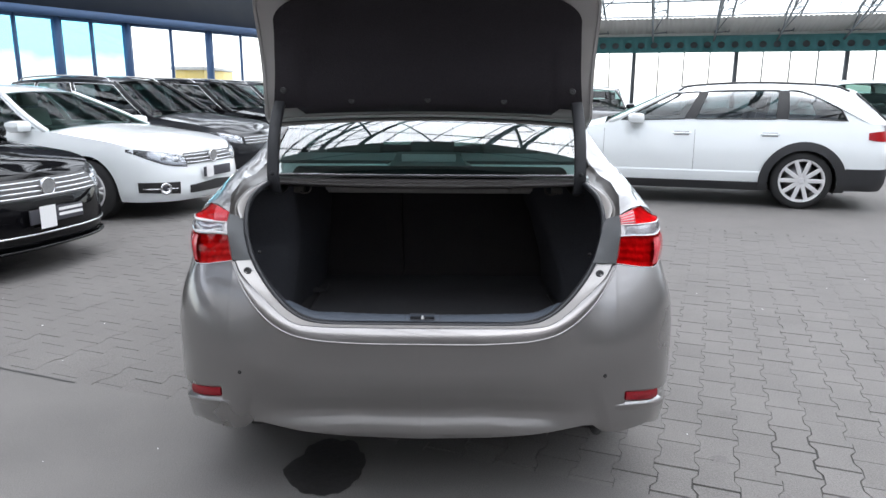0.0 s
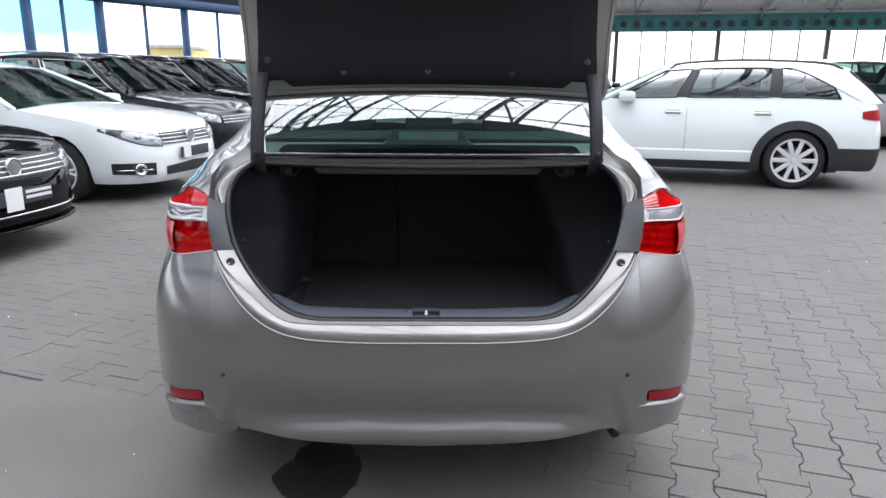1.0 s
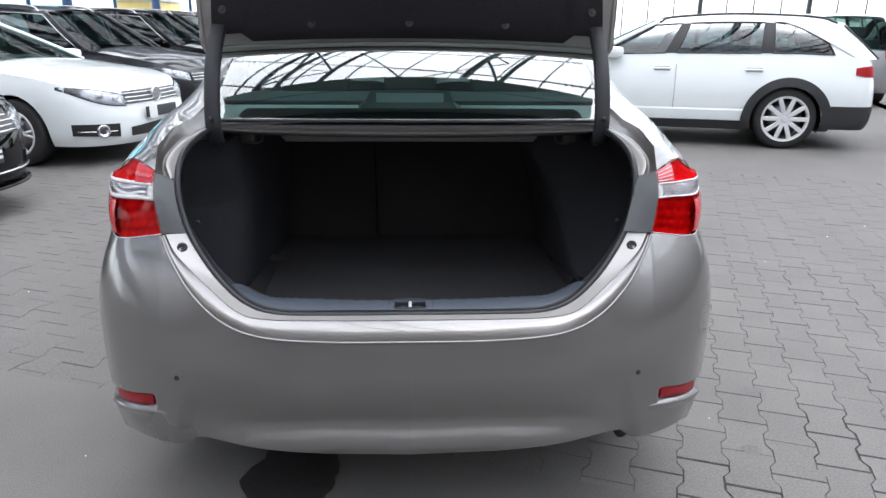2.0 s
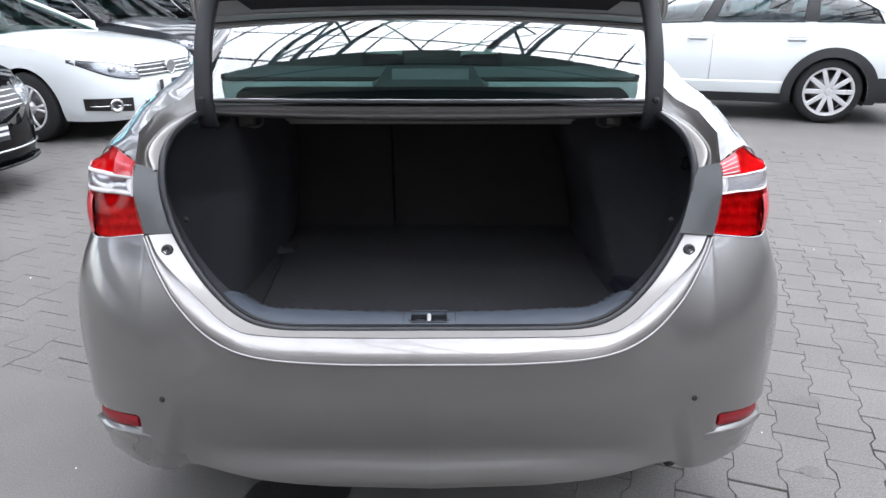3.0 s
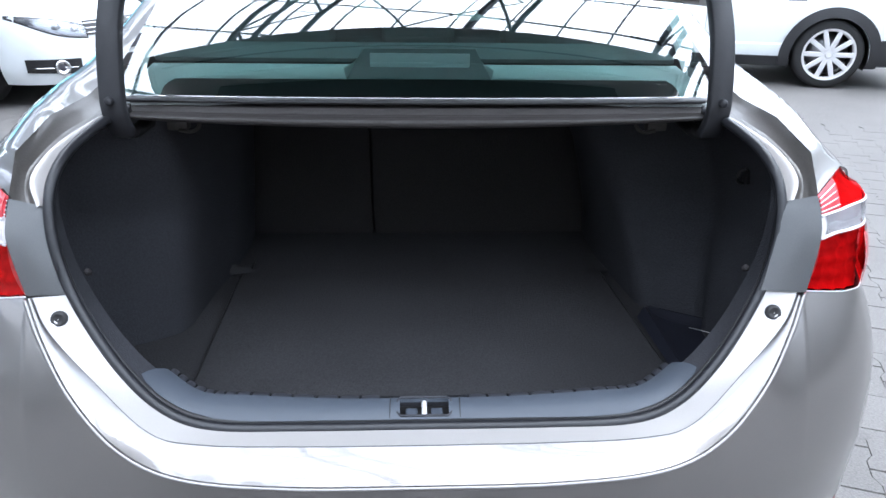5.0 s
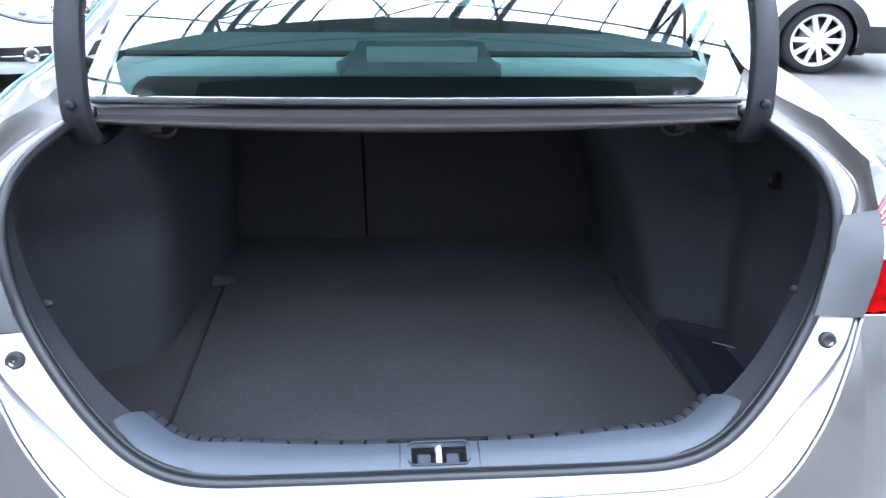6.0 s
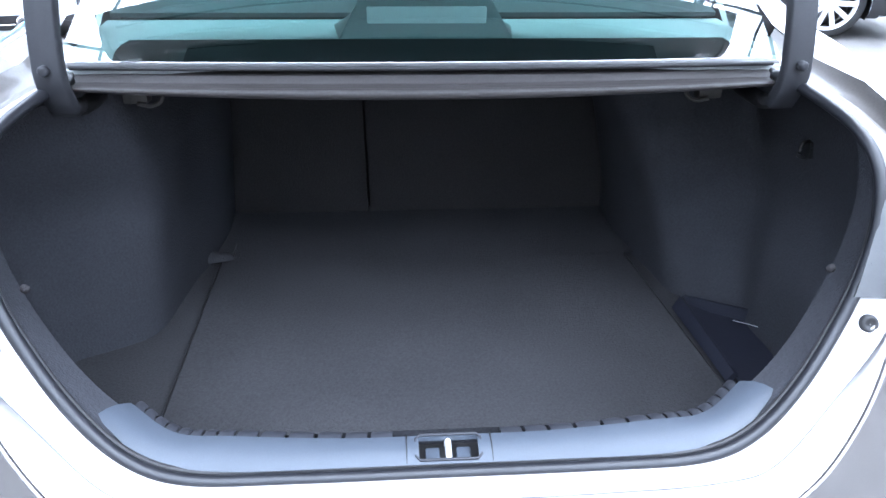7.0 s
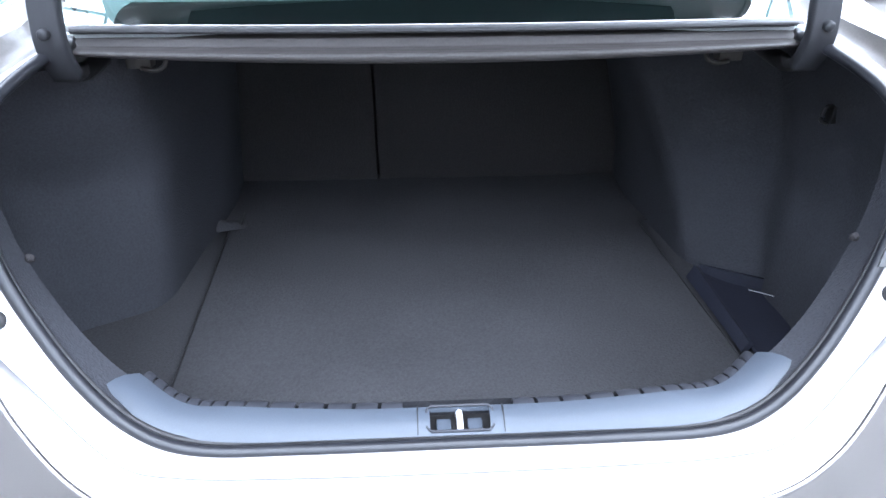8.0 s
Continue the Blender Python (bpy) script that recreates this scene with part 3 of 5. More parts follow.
slab("roof_sheets", bm, "sheet", "added unseen strips of grey corrugated roof that darken reflections in the western row", "roof", solid=0.02)
bm = bmesh.new()
for k in range(68):
    a = -5.5 + 0.96 * k
    sweep(rect(0.035, 0.05), [on_far(a, roof_z(d) + 0.29, d) for d in span(2.4, 58, 24)], bm)
slab("glazing_bars", bm, "truss", "slim bars between the panes of the glass roof", "glazing bar")
glazing = slab("roof_glazing", grid(lambda u, d: on_far(-6 + 66 * u, roof_z(d) + 0.32, d), span(0, 1, 16), span(2.4, 58, 24)), "pane", "clear glass roof over the hall", "roof")
glazing.visible_shadow = False
shed = thing("distant_shed", "yellow flat-roofed shed outside the windows", "building")
part("wall", box((2.0, 6, 2.6), (-16.9, 47, 1.23), 0.02), "yellow", shed)
part("roof", box((2.2, 6.4, 0.2), (-16.9, 47, 2.65), 0.02), "wall", shed)

# plain unseen walls, added behind and beside the camera to block low light
slab("wall_south", beam(on_far(-22, 4.9, 58), on_far(62, 4.9, 58), 0.3, 9.8), "wall", "added unseen pale wall behind the camera that blocks low light", "wall")
slab("wall_east", beam(on_far(42, 4.9, -1), on_far(42, 4.9, 58), 0.3, 9.8), "wall", "added unseen pale side wall that darkens the bumper's reflections", "wall")


# ---- the silver sedan ----
sedan = thing("silver_sedan", "silver-brown metallic sedan with its boot lid raised", "car")
TY = -0.06                     # the tail's y


def sedan_top(y):
    return soft(y, [(0, 0.66), (0.20, 0.66), (0.32, 0.84), (0.40, 0.86), (0.48, 0.97), (1.2, 0.985), (3.3, 0.95), (4.0, 0.86), (4.62, 0.66)], 0.03)


body = Shell(4.62, 0.892, 0.45, 0.85, 2.4, 2.6, sedan_top,
             [(0, 0.326), (0.10, 0.322), (0.20, 0.300), (0.30, 0.275), (0.42, 0.25), (0.60, 0.20), (4.62, 0.20)], (0.97, 3.67), 0.345,
             [(0.2, 0.03), (0.33, 0.006), (0.42, 0.0), (0.55, 0.0), (0.68, 0.0), (0.76, 0.014), (0.84, 0.05), (0.9, 0.065), (1.0, 0.095), (1.1, 0.13)],
             [(0.2, 0.08), (0.29, 0.040), (0.32, 0.020), (0.36, 0.013), (0.45, 0.013), (0.53, 0.004), (0.60, 0.0), (0.665, 0.006), (0.75, 0.05), (0.84, 0.11), (1.0, 0.2)],
             [(0.2, 0.12), (0.3, 0.02), (0.5, 0.0), (0.7, 0.08), (0.9, 0.3)])


def P(v):
    return Vector((v[0], v[1] + TY, v[2]))


def shift(bm):
    bm.transform(Matrix.Translation((0, TY, 0)))
    return bm


# curves of the boot opening, half of them (x > 0), from the middle of the sill upwards
CREASE = curve3([(0, -0.060, 0.663), (0.20, -0.058, 0.664), (0.36, -0.045, 0.673), (0.46, -0.010, 0.699), (0.545, 0.050, 0.752), (0.605, 0.112, 0.815), (0.640, 0.158, 0.870)], 8)
SEAM = curve3([(0, -0.003, 0.696), (0.20, -0.001, 0.696), (0.345, 0.006, 0.697), (0.425, 0.022, 0.710), (0.52, 0.078, 0.768), (0.595, 0.124, 0.828), (0.628, 0.158, 0.872)], 8)
SEAL = curve3([(0, 0.050, 0.690), (0.20, 0.050, 0.690), (0.335, 0.052, 0.694), (0.415, 0.070, 0.716), (0.485, 0.105, 0.768), (0.548, 0.150, 0.840), (0.583, 0.180, 0.905), (0.600, 0.206, 0.975), (0.602, 0.240, 1.035), (0.592, 0.300, 1.075), (0.570, 0.400, 1.100), (0.552, 0.470, 1.108)], 8)


def between(c0, c1, n, sign, bulge=(0, 0, 0), m=None):
    """A sheet between two curves, taken at even shares of their points."""
    k = m or max(len(c0), len(c1))

    def pick(c, u):
        i = min(int(u * (len(c) - 1)), len(c) - 2)
        return c[i].lerp(c[i + 1], u * (len(c) - 1) - i)

    def f(u, v):
        p = pick(c0, u).lerp(pick(c1, u), v) + Vector(bulge) * math.sin(math.pi * v)
        return Vector((p.x * sign, p.y, p.z))
    return grid(f, span(0, 1, k), span(0, 1, n))


def straight(pts, n):
    """Points along straight stretches, n steps each."""
    p = [Vector(q) for q in pts]
    return [a.lerp(b, i / n) for a, b in zip(p, p[1:]) for i in range(n)] + [p[-1]]


def both(c):
    return [Vector((-p.x, p.y, p.z)) for p in c[::-1]] + list(c[1:])


# rear bumper and flanks: profiles that end at the crease, the lamps and the shoulder
def crease_at(x):
    for p, q in zip(CREASE, CREASE[1:]):
        if p.x <= x <= q.x:
            return p.lerp(q, (x - p.x) / max(1e-6, q.x - p.x))
    return CREASE[-1]


LAMP_LO = curve3([(0.640, 0.163, 0.872), (0.700, 0.183, 0.860), (0.747, 0.206, 0.850), (0.792, 0.243, 0.845), (0.832, 0.330, 0.848)], 25)


def bumper_top(x, y):
    """Where the bumper's profile ends above: at the crease, or under the lamp."""
    if x < 0.640:
        return crease_at(x)
    u = min(1.0, 0.5 * (x - 0.640) / 0.247 + 0.5 * max(0, y - 0.112) / 0.278)
    i = min(int(u * 100), 99)
    return LAMP_LO[i].lerp(LAMP_LO[i + 1], u * 100 - i)


def ease(x, a, b):
    """0 before a, 1 after b, smooth between."""
    k = min(1.0, max(0.0, (x - a) / (b - a)))
    return k * k * (3 - 2 * k)


def tail_relief(x, z):
    """How far the bumper is set in: a groove over the lower lip, and a middle face behind the corner pods."""
    lip = (1 - ease(x, 0.40, 0.585)) * soft(z + 0.04 * (x / 0.55) ** 2, [(0.335, -0.004), (0.355, -0.009), (0.380, -0.005), (0.412, 0.011), (0.430, 0.014), (0.450, 0.010), (0.48, 0.003), (0.52, 0.0)], 0.006)
    edge = 0.560 + 0.065 * (0.53 - z) / 0.20
    pod = (1 - ease(x, edge - 0.030, edge + 0.016)) * soft(z, [(0.30, 0.014), (0.42, 0.012), (0.53, 0.0)], 0.02)
    notch = ease(x, 0.672, 0.690) * soft(z + 0.25 * (x - 0.69), [(0.408, 0.0), (0.416, 0.008), (0.425, 0.013), (0.452, 0.011), (0.460, 0.0)], 0.003)
    return lip + pod + notch


def bumper_point(y, v, sign):
    x, n = body.plan(y)
    z0 = body.zlow(y)
    if y <= 0.39:
        z0 = lerp(x, [(0, 0.329), (0.20, 0.332), (0.40, 0.342), (0.54, 0.353), (0.575, 0.350), (0.615, 0.318), (0.68, 0.308), (0.79, 0.306), (0.83, 0.288), (0.87, 0.270), (0.892, 0.252)])
        top = bumper_top(x, y)
        z = z0 + (top.z - z0) * v
        d = tail_relief(x, z)
        p = P(body.at(y, min(z, 0.56)) - Vector((n.x, n.y, 0)) * d)
        k = max(0.0, (z - 0.56) / (top.z - 0.56)) ** 1.9
        k2 = k ** (1 + 0.45 * ease(x, 0.66, 0.80))
        p = Vector((p.x + (top.x - p.x) * k2, p.y + (top.y - p.y) * k, z))
    else:
        zt = soft(y, [(0.38, 0.848), (0.46, 0.86), (0.52, 0.975), (1.2, 0.985), (3.3, 0.95), (4.0, 0.86), (4.62, 0.66)], 0.015)
        w = max(0.0, 1 - (y - 0.39) / 0.15)
        z = z0 + (zt - z0) * v
        p, base = P(body.at(y, z)), P(body.at(y, 0.56))
        k = max(0.0, (z - 0.56) / max(0.05, zt - 0.56)) ** 1.9
        p.x += (base.x + (0.838 - base.x) * k - p.x) * w if z > 0.56 else 0.0
    return Vector((p.x * sign, p.y, p.z))


for sign in (1, -1):
    ys = sorted([y for y in body.stations() if 0.20 < y <= 0.62] + [body.yx(x, False) for x in span(0, 0.50, 20) + span(0.51, 0.80, 58)])
    ys = [y for k, y in enumerate(ys) if k == 0 or y - ys[k - 1] > 0.0015]
    part("rear_bumper", grid(lambda y, v: bumper_point(y, v, sign), ys, span(0, 0.42, 48)[:-1] + span(0.42, 1, 26)), "silver", sedan, "metallic rear bumper with a sharp upper crease", angle=60)
    ys = [y for y in body.stations() if y >= 0.615]
    part("flank", grid(lambda y, v: bumper_point(y, v, sign), ys, span(0, 1, 20)), "silver", sedan, angle=60)
    part("bumper_ledge", between(CREASE, SEAM, 8, sign, (0, 0.004, -0.002)), "silver", sedan)
    part("aperture_flange", between(SEAM, SEAL[:45], 4, sign, (0, 0, 0.0)), "silver_raw", sedan, "pale satin painted flange round the boot opening")
    rim_up = curve3([(0.566, 0.169, 0.876), (0.593, 0.197, 0.940), (0.607, 0.216, 0.991), (0.615, 0.228, 1.005), (0.617, 0.262, 1.033), (0.611, 0.330, 1.063), (0.596, 0.420, 1.087), (0.580, 0.520, 1.101)], 6)
    part("aperture_flange", between(SEAL[45:], rim_up, 4, sign, (0.0, 0.0, 0.004)), "silver_raw", sedan, "pale satin painted flange round the boot opening")
    for yc in body.arches:
        arch_liner(body, sedan, yc + TY, sign, 0.09 if yc < 2 else 0.235)
        wheel(sedan, (sign * 0.775, yc + TY, 0.316), 0.316, 0.205, 0.205, 10, sign)
    # lamp, its inner trim, bump stop, reflector and sensor
    lo = [Vector(p) for p in ((0.640, 0.163, 0.872), (0.700, 0.183, 0.860), (0.747, 0.206, 0.850), (0.792, 0.243, 0.845), (0.832, 0.330, 0.848))]
    m1 = [Vector(p) for p in ((0.651, 0.166, 0.962), (0.700, 0.205, 0.957), (0.750, 0.238, 0.951), (0.800, 0.285, 0.946), (0.836, 0.360, 0.950))]
    m2 = [Vector(p) for p in ((0.654, 0.186, 0.999), (0.705, 0.225, 0.994), (0.745, 0.258, 0.991), (0.800, 0.300, 0.991), (0.828, 0.370, 0.992))]
    hi = [Vector(p) for p in ((0.653, 0.206, 1.026), (0.702, 0.260, 1.035), (0.750, 0.316, 1.042), (0.776, 0.344, 1.022), (0.802, 0.372, 1.002))]
    lo_c, m1_c, m2_c, hi_c = curve3(lo, 5), curve3(m1, 5), curve3(m2, 5), straight(hi, 5)
    lamp = part("tail_lamp", between(lo_c, m1_c, 8, sign, (0.003, -0.006, 0), 20), "red_glass", sedan, "red and clear tail lamp")

    def facets(c0, c1, nu, nv, deep, u0=0.0, u1=1.0):
        """A reflector behind a lens, broken into small hollow facets."""
        def f(u, v):
            a = u0 + (u1 - u0) * u
            i = min(int(a * 20), 19)
            p = c0[i].lerp(c0[i + 1], a * 20 - i).lerp(c1[i].lerp(c1[i + 1], a * 20 - i), v)
            d = deep + 0.004 * (abs(math.sin(math.pi * nu * u)) + abs(math.sin(math.pi * nv * v)))
            return Vector(((p.x - 0.5 * d) * sign, p.y + d, p.z))
        return grid(f, span(0, 1, nu * 4), span(0, 1, nv * 4))
    part("reflector_bowl", facets(lo_c, m1_c, 6, 4, 0.005), "red_facets", lamp, "faceted reflector behind the red lens", angle=20)
    part("light_strip", between([p.lerp(q, 0.10) + Vector((0.004, -0.004, 0)) for p, q in zip(lo_c, m1_c)][13:], [p.lerp(q, 0.92) + Vector((0.004, -0.004, 0)) for p, q in zip(lo_c, m1_c)][13:], 6, sign, (0.004, -0.004, 0), 6), "pale_lens", lamp, "paler outer strip of the lens")
    band = [[p.lerp(q, k) for p, q in zip(m1_c, m2_c)] for k in (0.10, 0.92)]
    part("reverse_lens", between(band[0][2:], band[1][2:], 4, sign, (0.002, -0.002, 0), 18), "lamp_glass", lamp, "clear ribbed lens", solid=0.003)
    part("reverse_bowl", facets(m1_c, m2_c, 7, 1, 0.002, 0.03, 0.97), "lamp_facets", lamp, "pale faceted reflector", angle=20)
    for k0, k1 in ((0.0, 0.11), (0.91, 1.0)):
        part("lens_rim", between([p.lerp(q, k0) for p, q in zip(m1_c, m2_c)], [p.lerp(q, k1) for p, q in zip(m1_c, m2_c)], 3, sign, (0.001, -0.004, 0), 20), "clear_rim", lamp, "frosted white rim of the clear lens", solid=0.004)
    for k in (0, 19):
        part("lens_rim", between(m1_c[k:k + 2], m2_c[k:k + 2], 4, sign, (0.001, -0.003, 0), 2), "clear_rim", lamp, "frosted white rim of the clear lens", solid=0.004)
    part("upper_lens", between(m2_c[6:], hi_c[6:], 4, sign, (0.002, -0.003, 0.003), 14), "red_glass", lamp, "red upper lens")
    part("upper_bowl", facets(m2_c, hi_c, 5, 2, 0.003, 0.30, 1.0), "red_facets", lamp, "faceted reflector", angle=20)
    part("striped_lens", between(m2_c[:7], hi_c[:7], 5, sign, (0.001, -0.003, 0.002), 8), "pale_lens", lamp, "pale red striped lens", solid=0.006)
    for k in (0.12, 0.34, 0.56, 0.78):
        line = [a.lerp(b, k) for a, b in zip(m2_c, hi_c)][:7]
        part("lens_line", sweep(ring(0.0014, 5), [Vector((p.x * sign, p.y - 0.003, p.z + 0.002)) for p in line]), "clear_rim", lamp)
    part("lens_line", sweep(ring(0.002, 5), [Vector((p.x * sign, p.y - 0.002, p.z + 0.001)) for p in hi_c[14:]]), "clear_rim", lamp)
    part("lens_line", sweep(ring(0.0016, 5), [Vector((p.x * sign, p.y - 0.002, p.z)) for p in lo_c]), "clear_rim", lamp)
    inner = [Vector((0.640, 0.163, 0.872)), Vector((0.651, 0.166, 0.962)), Vector((0.654, 0.186, 0.999)), Vector((0.653, 0.204, 1.024))]
    outer = [Vector((0.564, 0.166, 0.873)), Vector((0.592, 0.194, 0.940)), Vector((0.606, 0.213, 0.991)), Vector((0.614, 0.224, 1.004))]
    part("lamp_surround", between(curve3(outer, 4), curve3(inner, 4), 3, sign), "lamp_trim", sedan, "flat grey panel beside the lamp", solid=0.01)
    stop = part("bump_stop", lathe([(0.001, -0.0095), (0.006, -0.0095), (0.008, -0.0115), (0.011, -0.0115), (0.0138, -0.007), (0.0150, 0.010)], 20, "y"), "rubber", sedan, "round black rubber bump stop")
    stop.location = (sign * 0.585, 0.148, 0.838)
    stop.rotation_euler = (radians(-25), 0, 0)
    part("sensor", lathe([(0.001, -0.0005), (0.0045, -0.0004), (0.0050, 0.0004), (0.0062, -0.0004), (0.0068, 0.004)], 16, "y"), "black_plastic", sedan, "small black parking sensor").location = (sign * 0.594, 0.0225, 0.531)
    part("reflector", grid(lambda u, v: (lambda q: Vector((q.x * sign, q.y, q.z)))(P(body.at(body.yx(0.686 + 0.134 * u, False), 0.4245 - 0.033 * u + (0.030 + 0.003 * u) * v, -0.005 + 0.003 * math.sin(math.pi * v)))), span(0, 1, 8), span(0, 1, 4)), "reflector_red", sedan, "red rear reflector", solid=0.008 * sign)

    def lip_point(u, v):
        """A wedge under the reflector: undercut below, tip, shelf that faces up."""
        x, tip = 0.642 + 0.200 * u, 0.010 * min(1.0, 2.2 * u) * (1 - 0.3 * u)
        z, o = ((0.388, -0.001), (0.402, 0.6 * tip), (0.411, tip), (0.4155, tip - 0.001), (0.4225, -0.014))[int(v)]
        q = P(body.at(body.yx(x, False), z - 0.25 * (x - 0.69) - 0.010 * (1 - min(1.0, 2.5 * u)), o))
        return Vector((q.x * sign, q.y, q.z))
    part("reflector_lip", grid(lip_point, span(0, 1, 14), range(5)), "silver", sedan, "bright lower lip of the reflector", angle=50)
    # upper quarter: gutter wall, shoulder and pillar
    edge = straight([(0.655, 0.210, 1.028), (0.662, 0.268, 1.082), (0.660, 0.400, 1.112), (0.645, 0.530, 1.122), (0.628, 0.640, 1.150)], 8)
    rim_in = [(0.612, 0.224, 1.002), (0.616, 0.262, 1.032), (0.609, 0.330, 1.062), (0.594, 0.420, 1.086), (0.578, 0.520, 1.100), (0.570, 0.600, 1.125)]
    rim_out = [(0.620, 0.216, 1.004), (0.637, 0.248, 1.044), (0.627, 0.322, 1.076), (0.604, 0.420, 1.095), (0.584, 0.520, 1.106), (0.574, 0.600, 1.128)]
    fold = curve3(rim_out, 6)
    fold = [fold[round(k * (len(fold) - 1) / 32)] for k in range(33)]
    deep = [p.lerp(q, 0.45) + Vector((0, 0.002, -0.014)) for p, q in zip(fold, edge)]
    part("gutter_rim", between(curve3(rim_in, 6), fold, 4, sign, (0.0, -0.002, 0.004), 30), "silver_raw", sedan, "bright rolled rim of the rain gutter", angle=60)
    gutter = part("gutter", between(fold, deep, 4, sign, (0, 0, -0.003), 30), "gutter_shaded", sedan, "silver rain gutter beside the boot opening, shade put into its colour", angle=60)
    part("gutter_wall", between(deep, edge, 4, sign, (0.003, 0, -0.002), 30), "gutter_shaded", gutter, "wall of the gutter, shade put into its colour", angle=60)
    shoulder = curve3([(0.750, 0.317, 1.043), (0.752, 0.390, 1.062), (0.747, 0.490, 1.100), (0.735, 0.600, 1.128), (0.715, 0.760, 1.165), (0.665, 1.000, 1.275), (0.600, 1.250, 1.400)], 6)
    edge2 = straight([(0.655, 0.210, 1.028), (0.662, 0.268, 1.082), (0.660, 0.400, 1.112), (0.645, 0.530, 1.122), (0.628, 0.650, 1.155), (0.600, 0.900, 1.280), (0.570, 1.200, 1.400)], 7)
    part("quarter_top", between(edge2, shoulder, 6, sign, (0.004, 0, 0.008), 36), "silver", sedan, angle=50)
    low_side = curve3([(0.832, 0.330, 0.848), (0.838, 0.40, 0.90), (0.838, 0.55, 0.965), (0.838, 0.9, 0.978), (0.835, 1.3, 0.985)], 6)
    mid_side = curve3([(0.806, 0.372, 1.006), (0.808, 0.44, 1.020), (0.806, 0.60, 1.03), (0.800, 0.9, 1.03), (0.790, 1.3, 1.02)], 6)
    part("quarter_side", between(low_side, mid_side, 5, sign, (0.012, 0, 0), 26), "silver", sedan, angle=60)
    part("quarter_fold", between(mid_side, shoulder[:25], 4, sign, (0.004, 0, 0.004), 26), "silver", sedan, angle=60)
    part("lamp_housing", between([p + Vector((-0.02, 0.04, 0)) for p in lo_c], [p + Vector((-0.02, 0.04, 0)) for p in m1_c], 2, sign, (0, 0, 0), 20), "black_plastic", lamp)

# the rounded edge of the crease
part("crease_edge", sweep(ring(0.0042, 8), both(CREASE)), "silver", sedan, "sharp bright edge above the bumper")
part("seam_gap", sweep(ring(0.0007, 6), [p + Vector((0, -0.001, 0.0005)) for p in both(SEAM)]), "lamp_trim", sedan)
# sealing rubber round the opening, and the ledge under the rear window
part("seal", sweep(ring(0.0090, 10), both(SEAL)), "seal", sedan, "black rubber sealing strip round the boot opening")
part("seal_lip", sweep(ring(0.0045, 6), [p + Vector((0, 0.012, 0.004)) for p in both(SEAL)]), "rubber", sedan)
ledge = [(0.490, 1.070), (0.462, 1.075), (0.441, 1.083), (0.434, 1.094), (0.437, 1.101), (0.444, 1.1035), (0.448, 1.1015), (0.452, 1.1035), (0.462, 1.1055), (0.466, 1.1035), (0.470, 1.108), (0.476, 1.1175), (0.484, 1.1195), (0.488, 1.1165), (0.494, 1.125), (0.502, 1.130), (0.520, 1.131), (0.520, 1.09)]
part("window_ledge", grid(lambda x, k: Vector((x, ledge[int(k)][0] + 0.02 * (x / 0.56) ** 2, 1.100 + 0.80 * (ledge[int(k)][1] - 1.108) + 0.012 * (x / 0.56) ** 2 * ease(1.112 - ledge[int(k)][1], 0.0, 0.03))), span(-0.585, 0.585, 24), range(len(ledge))), "ledge", sedan, "ribbed metal ledge below the rear window, shade put into its grey", angle=25, solid=0.006)

bracket = part("shelf_bracket", box((0.82, 0.03, 0.034), (0, 0.715, 1.041), 0.006), "bracket", sedan, "grey metal cross bracket below the shelf")
for x in (-0.345, 0.345):
    part("bracket_clip", box((0.09, 0.03, 0.018), (x * 1.07, 0.692, 1.046), 0.005), "bracket", bracket)
    part("bracket_slot", box((0.035, 0.006, 0.008), (x * 0.93, 0.698, 1.050), 0.0), "black_plastic", bracket)

part("glass_seal", sweep(rect(0.030, 0.007, 0.002), [Vector((x, 0.488 + 0.02 * (x / 0.56) ** 2, 1.1195)) for x in span(-0.56, 0.56, 16)]), "rubber", sedan, "black rubber strip below the rear window")
part("seal_trim", sweep(ring(0.0015, 6), [Vector((x, 0.505 + 0.02 * (x / 0.56) ** 2, 1.1222)) for x in span(-0.56, 0.56, 16)]), "chrome", sedan, "thin bright strip along the window")

# boot: floor, walls, seat backs
boot = part("boot_floor", grid(lambda u, y: Vector((u * lerp(y, [(0.1, 0.50), (0.2, 0.60), (0.4, 0.74), (1.4, 0.74)]), y, 0.520 + 0.004 * noise.noise((u * 3, y * 4, 0)))), span(-1, 1, 34), span(0.13, 1.34, 30)), "carpet", sedan, "charcoal carpeted boot floor", solid=0.02)
part("floor_panel", grid(lambda x, y: Vector((x * (1 + (0.11 if x > 0 else -0.06) * (0.9 - y)), y, 0.530 + 0.003 * noise.noise((x * 3, y * 3, 2)))), span(-0.500, 0.525, 30), span(0.13, 0.955, 24)), "carpet", boot, "loose carpeted floor board", solid=0.014)
part("front_wall", grid(lambda x, v: Vector((x, 0.135 + 0.02 * v, 0.50 + 0.19 * (1 - v))), span(-0.46, 0.46, 12), span(0, 1, 4)), "side_felt", boot)
